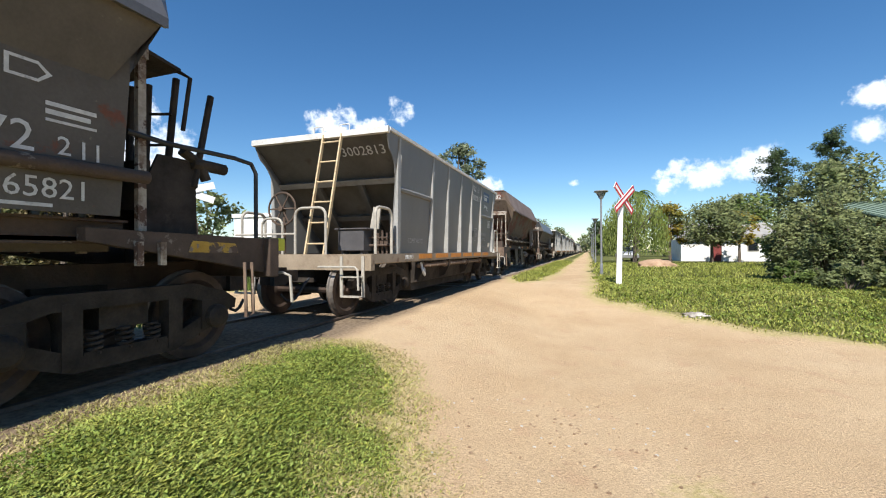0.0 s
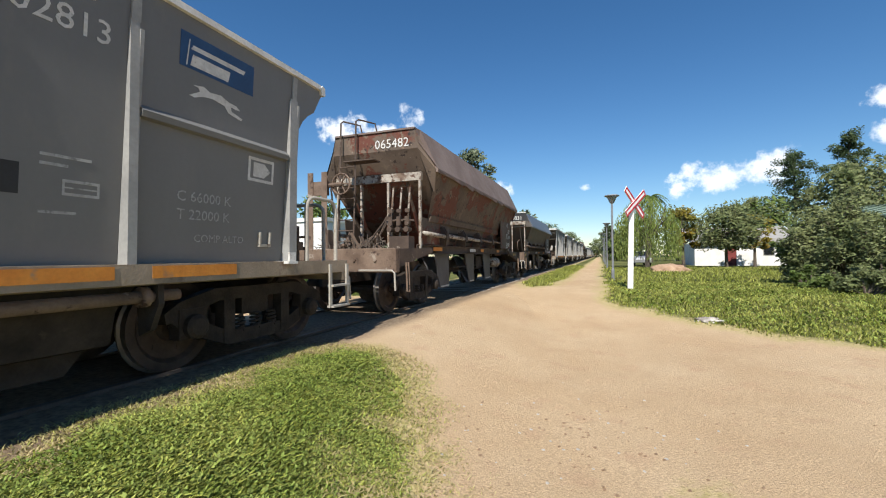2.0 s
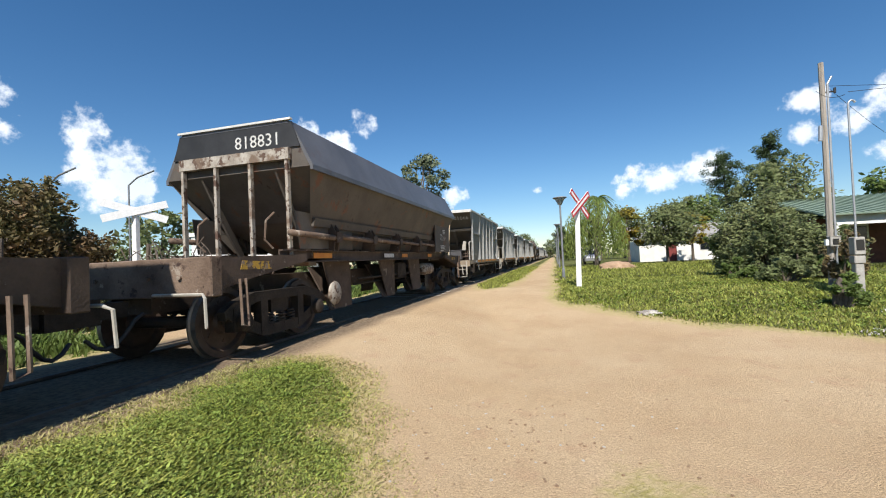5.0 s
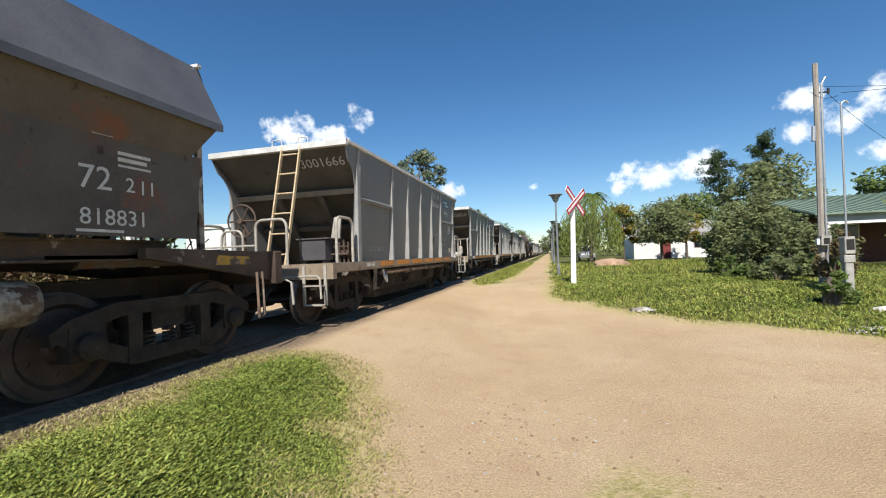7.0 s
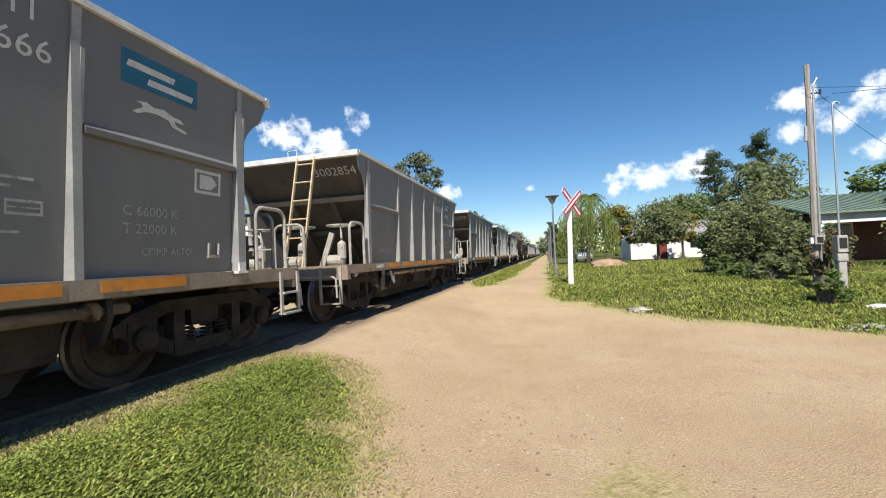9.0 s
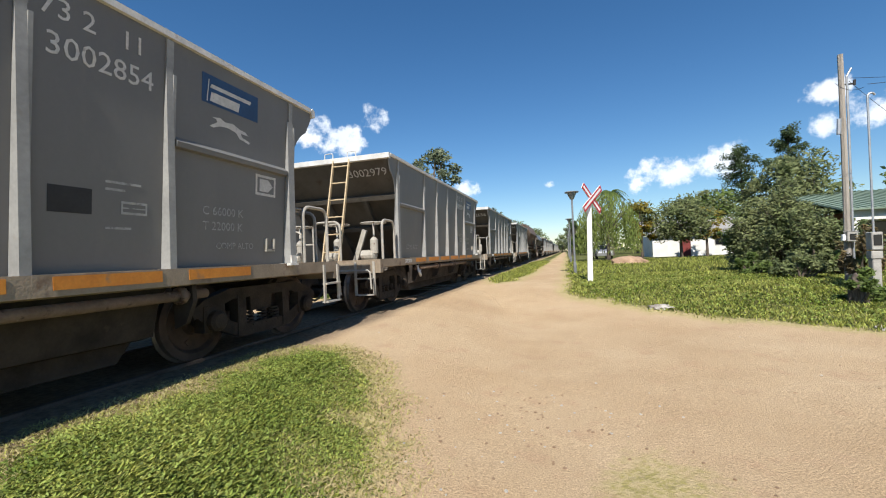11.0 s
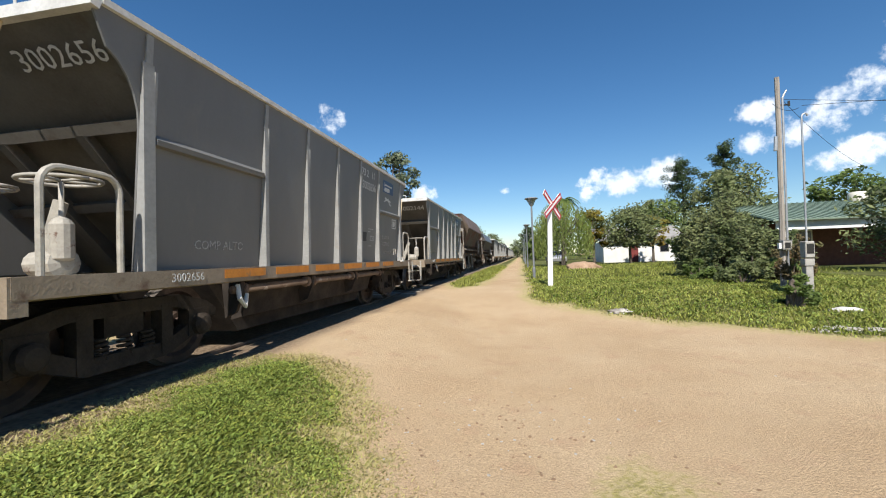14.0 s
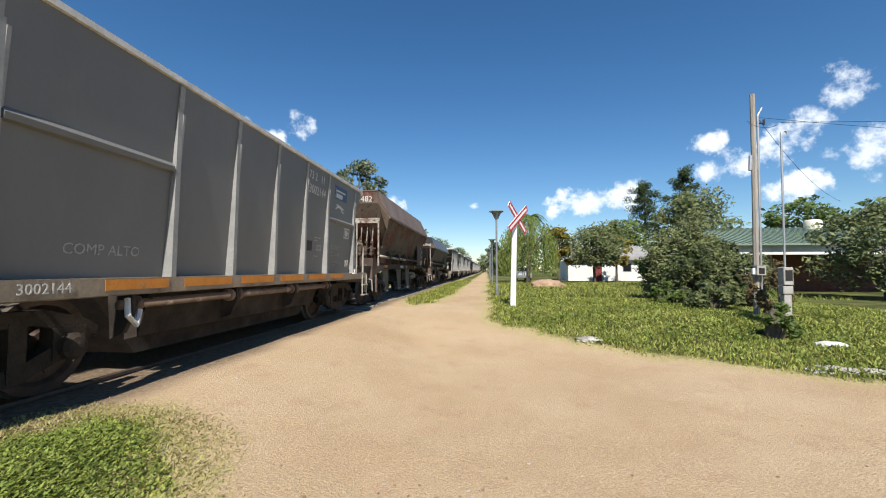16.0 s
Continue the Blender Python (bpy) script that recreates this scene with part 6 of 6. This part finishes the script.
def build_utility_pole():
    t = thing("utility_pole", "tall grey wooden pole with a meter box", "pole", pose(7.1, 13.4, ground_z(7.1, 13.4) - .03, 0, .9, 0))
    bm = bmesh.new()
    limb(bm, (0, 0, 0), (0, 0, 6.0), .078, .062, .004)
    part("pole", bm, M_WOODPOLE, t)
    bm = bmesh.new()
    tube(bm, [(.11, -.04, .4), (.10, -.04, 5.4), (.2, -.04, 5.6)], .028, 8)
    tube(bm, [(-.10, -.05, 4.3), (-.12, -.05, 3.9)], .05, 8)
    part("conduit", bm, M_GALV, t, "galvanised conduit pipe")
    bm = bmesh.new()
    box(bm, -.115, .115, -.24, -.09, 1.09, 1.34)
    box(bm, -.13, .13, -.255, -.08, 1.34, 1.36)
    b = part("meter_box", bm, M_CONC, t, "grey meter box", bevel=.01)
    bm = bmesh.new()
    box(bm, -.07, .07, -.247, -.242, 1.13, 1.29)
    part("window", bm, M_DARKGLASS, b, "dark glass window")
    bm = bmesh.new()
    box(bm, -.185, -.12, -.18, -.1, 1.12, 1.28)
    part("junction_box", bm, M_WHITE, t, "small white box")
    bm = bmesh.new()
    tube(bm, [(0, 0, 5.2), (.28, 0, 5.2)], .02, 6)
    tube(bm, [(.28, 0, 5.16), (.28, 0, 5.3)], .03, 8)
    part("bracket", bm, M_BLACK, t, "insulator bracket")
    z = ground_z(6.65, 11.6)
    t = thing("meter_pillar", "concrete meter pillar with a tall thin pipe", "pillar", pose(6.65, 11.6, z - .03, 0, .6, 0))
    bm = bmesh.new()
    box(bm, -.08, .08, -.08, .08, 0, .82)
    box(bm, -.10, .10, -.12, .10, 1.02, 1.42)
    box(bm, -.105, .105, -.10, .095, .82, 1.0)
    part("pillar", bm, M_CONC, t, bevel=.015)
    bm = bmesh.new()
    box(bm, -.075, .075, -.127, -.122, 1.12, 1.36)
    part("window", bm, M_DARKGLASS, t, "dark meter window")
    bm = bmesh.new()
    tube(bm, [(0, 0, 1.4), (0, 0, 4.45)] + [(.07 - .07 * math.cos(u), 0, 4.45 + .09 * math.sin(u)) for u in (.5, 1, 1.6, 2.2, 2.8)], .022, 8)
    part("pipe", bm, M_GALV, t, "thin galvanised mast with a hooked top")


build_utility_pole()


def wire(a, b, sag, label="thin black overhead wire"):
    bm = bmesh.new()
    a, b = Vector(a), Vector(b)
    tube(bm, [a.lerp(b, i / 14) - Vector((0, 0, sag * 4 * (i / 14) * (1 - i / 14))) for i in range(15)], .006, 5)
    single("overhead_wire", bm, M_BLACK, label, "wire")


wire((7.35, 13.4, 5.62), (15.5, 21.5, 4.6), .35)
wire((7.05, 13.4, 5.6), (6.65, 11.6, 4.9), .12)
wire((6.72, 11.6, 4.95), (34, 15, 7.2), .5)
wire((7.3, 13.4, 5.7), (40, 24, 8.0), .6)


def build_white_house():
    x0, x1, y0, y1 = 8.6, 17.5, 47.5, 54
    z = ground_z(12, 47)
    t = thing("white_house", "low white stuccoed house with a red door and sheet roof", "house", pose(0, 0, z - .05))
    bm = bmesh.new()
    T = .2
    box(bm, x0, 11.2, y0, y0 + T, 0, 2.25)
    box(bm, 11.2, 12.1, y0, y0 + T, 2.0, 2.25)
    box(bm, 12.1, x1, y0, y0 + T, 0, 2.25)
    box(bm, x0, x0 + T, y0 + T, y1, 0, 2.25)
    box(bm, x1 - T, x1, y0 + T, y1, 0, 2.25)
    box(bm, x0 + T, x1 - T, y1 - T, y1, 0, 2.25)
    part("wall", bm, M_STUCCO, t)
    bm = bmesh.new()
    box(bm, 11.22, 12.08, y0 + .05, y0 + .1, 0, 1.98)
    part("door", bm, M_DOORRED, t, "dark red door")
    for x in (14.2,):
        bm = bmesh.new()
        box(bm, x, x + .9, y0 - .03, y0 - .002, 1.0, 1.9)
        wdw = part("window", bm, M_GREYROOF, t, "grey window frame")
        bm = bmesh.new()
        box(bm, x + .07, x + .83, y0 - .038, y0 - .032, 1.07, 1.83)
        part("pane", bm, M_DARKGLASS, wdw)
    bm = bmesh.new()
    prism(bm, [(y0 - .5, 2.25), (y0 - .5, 2.6), (y1 + .3, 4.1), (y1 + .3, 4.0)], "x", x0 - .4, x1 + .4)
    for k in range(38):
        x = x0 - .3 + k * .25
        prism(bm, [(y0 - .5, 2.35), (y0 - .5, 2.39), (y1 + .3, 3.89), (y1 + .3, 3.85)], "x", x, x + .06)
    part("roof", bm, M_GREYROOF, t, "ribbed grey sheet roof")


def build_green_house():
    z = ground_z(16, 24)
    x0, x1, y0, y1 = 12.6, 27, 26.0, 33
    t = thing("green_roofed_house", "house with a ribbed green roof and a dark open porch", "house", pose(0, 0, z - .05))
    bm = bmesh.new()
    box(bm, x0, x1, y0, y0 + .2, 0, 2.4)
    box(bm, x0, x0 + .2, y0 + .2, y1, 0, 2.4)
    box(bm, x1 - .2, x1, y0 + .2, y1, 0, 2.4)
    box(bm, x0 + .2, x1 - .2, y1 - .2, y1, 0, 2.4)
    part("wall", bm, M_BRICK, t, "dull brick wall")
    bm = bmesh.new()
    box(bm, x0 - .1, x1, y0 - 2.3, y0 - 2.2, 1.95, 2.42)
    part("fascia", bm, M_STUCCO, t, "white fascia board")
    for x in (x0 + .1, 19.2, 24):
        bm = bmesh.new()
        box(bm, x, x + .28, y0 - 2.28, y0 - 2.0, 0, 1.96)
        part("porch_column", bm, M_STUCCO, t, "white column")
    bm = bmesh.new()
    prism(bm, [(y0 - 2.6, 2.40), (y0 - 2.6, 2.47), (y0 + 3.0, 3.75), (y1 + .5, 2.9), (y1 + .5, 2.8), (y0 + 3.0, 3.67)], "x", x0 - .4, x1 + .4)
    rf = part("roof", bm, M_GREENROOF, t, "ribbed green sheet roof")
    for k in range(50):
        bm = bmesh.new()
        x = x0 - .35 + k * .3
        prism(bm, [(y0 - 2.6, 2.47), (y0 - 2.6, 2.51), (y0 + 3.0, 3.79), (y0 + 3.0, 3.75)], "x", x, x + .05)
        part("seam", bm, M_GREENROOF, rf)
    for x in (14.2, 20.2):
        bm = bmesh.new()
        box(bm, x, x + 1.2, y0 - .03, y0 - .002, .9, 2.0)
        wdw = part("window", bm, M_STUCCO, t, "white window frame")
        bm = bmesh.new()
        box(bm, x + .08, x + 1.12, y0 - .038, y0 - .032, .98, 1.92)
        part("pane", bm, M_DARKGLASS, wdw)
    bm = bmesh.new()
    lathe(bm, [(.1, 0), (.42, 0), (.45, .05), (.45, .7), (.36, .82), (.12, .86)], (19.4, 28.6, z + 3.3), "z", 16)
    single("water_tank", bm, M_TANK, "cream plastic water tank on the green roof", "tank", smooth=True)


def build_left_houses():
    for x0, x1, y0, y1, h, m, name, label in ((-24, -17.2, 23.5, 31, 3.6, M_STUCCO, "white_building", "white flat-roofed building beyond the track"), (-31, -22.5, 10.5, 16, 3.2, M_BRICK, "brick_house", "dark red brick house beyond the track")):
        z = ground_z((x0 + x1) / 2, y0)
        t = thing(name, label, "house", pose(0, 0, z - .05))
        bm = bmesh.new()
        box(bm, x0, x1, y0, y1, 0, h)
        part("wall", bm, m, t)
        bm = bmesh.new()
        box(bm, x0 - .1, x1 + .1, y0 - .1, y1 + .1, h, h + .25)
        part("parapet", bm, m if m is M_STUCCO else M_GREYROOF, t, "flat parapet")
        bm = bmesh.new()
        box(bm, x1 + .002, x1 + .03, y0 + 2, y0 + 3.2, 1.2, 2.2)
        part("window", bm, M_DARKGLASS, t, "dark window")
        bm = bmesh.new()
        box(bm, x0 + 2, x0 + 3.4, y0 - .03, y0 - .002, 1.1, 2.2)
        part("window", bm, M_DARKGLASS, t, "dark window")


build_white_house()
build_green_house()
build_left_houses()


def build_car(x, y, turn):
    t = thing("car", "silver parked hatchback car", "car", pose(x, y, ground_z(x, y), 0, 0, turn))
    bm = bmesh.new()
    prism(bm, [(-2.0, .3), (2.0, .3), (2.05, .7), (1.9, .9), (.9, 1.0), (.35, 1.42), (-1.4, 1.45), (-1.95, .98), (-2.05, .7)], "x", -.8, .8)
    part("body", bm, M_CAR, t, bevel=.06)
    for y0, y1, y2, y3 in ((.82, .42, .1, .1), (-.05, -.05, -1.25, -1.5)):
        bm = bmesh.new()
        for s in (-1, 1):
            prism(bm, [(y0, 1.0), (y1, 1.36), (y2, 1.38), (y3, 1.0)], "x", s * .803, s * .81)
        part("side_window", bm, M_DARKGLASS, t)
    bm = bmesh.new()
    quad(bm, (-.66, .93, 1.01), (.66, .93, 1.01), (.6, .40, 1.42), (-.6, .40, 1.42))
    part("windscreen", bm, M_DARKGLASS, t)
    for yy in (-1.25, 1.3):
        for s in (-1, 1):
            bm = bmesh.new()
            lathe(bm, [(.1, s * .84), (.19, s * .83), (.31, s * .82), (.31, s * .64), (.1, s * .63)], (0, yy, .31), "x", 16)
            part("wheel", bm, M_TYRE, t)


build_car(3.7, 48.5, 186)


def heap(name, label, category, x, y, r, h, material, lump, seed):
    bm = bmesh.new()
    bmesh.ops.create_icosphere(bm, subdivisions=4, radius=1)
    for v in bm.verts:
        k = 1 + lump * noise.noise(v.co * 2.3 + Vector((seed, 0, 0))) + lump * .4 * noise.noise(v.co * 7 + Vector((0, seed, 0)))
        v.co = Vector((v.co.x * r[0] * k, v.co.y * r[1] * k, max(-.02, v.co.z * h * k)))
    single(name, bm, material, label, category, m=pose(x, y, ground_z(x, y) - .01), smooth=True)


heap("soil_mound", "low heap of loose reddish soil", "soil mound", 4.1, 31, (1.2, .9), .5, M_SOIL, .25, 3)
heap("plastic_sack", "crumpled dirty white sack lying at the road's edge", "litter", 2.05, 10.35, (.26, .17), .085, M_SACK, .6, 5)
heap("concrete_slab", "pale broken concrete slab in the grass", "slab", 6.55, 10.3, (.34, .15), .09, M_RAG, .12, 9)
heap("tree_stump", "old cut stump wrapped in leaves", "stump", 5.85, 10.75, (.15, .15), .62, M_BARK, .12, 12)
rng = random.Random(14)
stone = bmesh.new()
bmesh.ops.create_icosphere(stone, subdivisions=2, radius=1)
for v in stone.verts:
    v.co *= 1 + .35 * noise.noise(v.co * 1.7)
stone_mesh = finish(stone, M_STONE)
for i in range(46):
    x, y = rng.gauss(5.4, .33), rng.gauss(8.45, .14)
    ob = new("rubble_stone", stone_mesh)
    r = rng.uniform(.02, .065)
    ob.matrix_basis = pose(x, y, ground_z(x, y) + r * .2, 0, 0, rng.uniform(0, 360)) @ Matrix.Diagonal((r * 1.4, r, r * .6, 1))
    tagged(ob, "pale broken rubble stone on the verge", "stone", "rubble on the verge")
peb = stone_mesh.copy()
peb.materials.clear()
peb.materials.append(M_SOIL)
for i in range(260):
    x, y = (rng.gauss(-.3, .7), rng.gauss(3.6, .8)) if i % 4 else (rng.uniform(-3.2, 5), rng.uniform(2.2, 11))
    if y < 1.5:
        continue
    if grassy(x, y) > -.1:
        continue
    ob = new("pebble", (peb, peb, stone_mesh)[i % 3])
    r = rng.uniform(.004, .013)
    ob.matrix_basis = pose(x, y, ground_z(x, y) + r * .2, 0, 0, rng.uniform(0, 360)) @ Matrix.Diagonal((r * 1.3, r, r * .6, 1))
    tagged(ob, "small pebble on the dirt road", "pebble", "pebbles on the road")
for x, y in ((-9.8, 5.4), (-9.9, 8.4), (-11.2, 3.0)):
    bm = bmesh.new()
    limb(bm, (0, 0, 0), (.03, 0, 2.1), .05, .045, .01)
    single("fence_post", bm, M_BARK, "dark weathered fence post beyond the track", "post", m=pose(x, y, ground_z(x, y)))


for x, y in ((-19, 12), (-17.5, 14)):
    bm = bmesh.new()
    tube(bm, [(0, 0, 0), (0, 0, 5.0), (.5, 0, 5.3), (1.4, 0, 5.5)], .035, 8)
    single("tall_lamp", bm, M_LAMP, "tall thin lamp mast beyond the track", "street lamp", m=pose(x, y, ground_z(x, y)))


# ---- what moves ----
def motions():
    for ob, wheels, mid in TRAIN:
        walk(ob, [(t, pose(TRACK_X, mid - SPEED * t, RAIL_Z)) for t in (0, 2, 4, 6, 8, 10, 12, 14, 16)])
    for ob, wheels, mid in TRAIN[:10]:
        for ws in wheels:
            base = ws.matrix_basis.copy()
            step = math.degrees(SPEED * 0.1 / WHEEL_R)
            walk(ws, [(k / 10, base @ pose(0, 0, 0, step * k, 0, 0)) for k in range(161)])


motions()
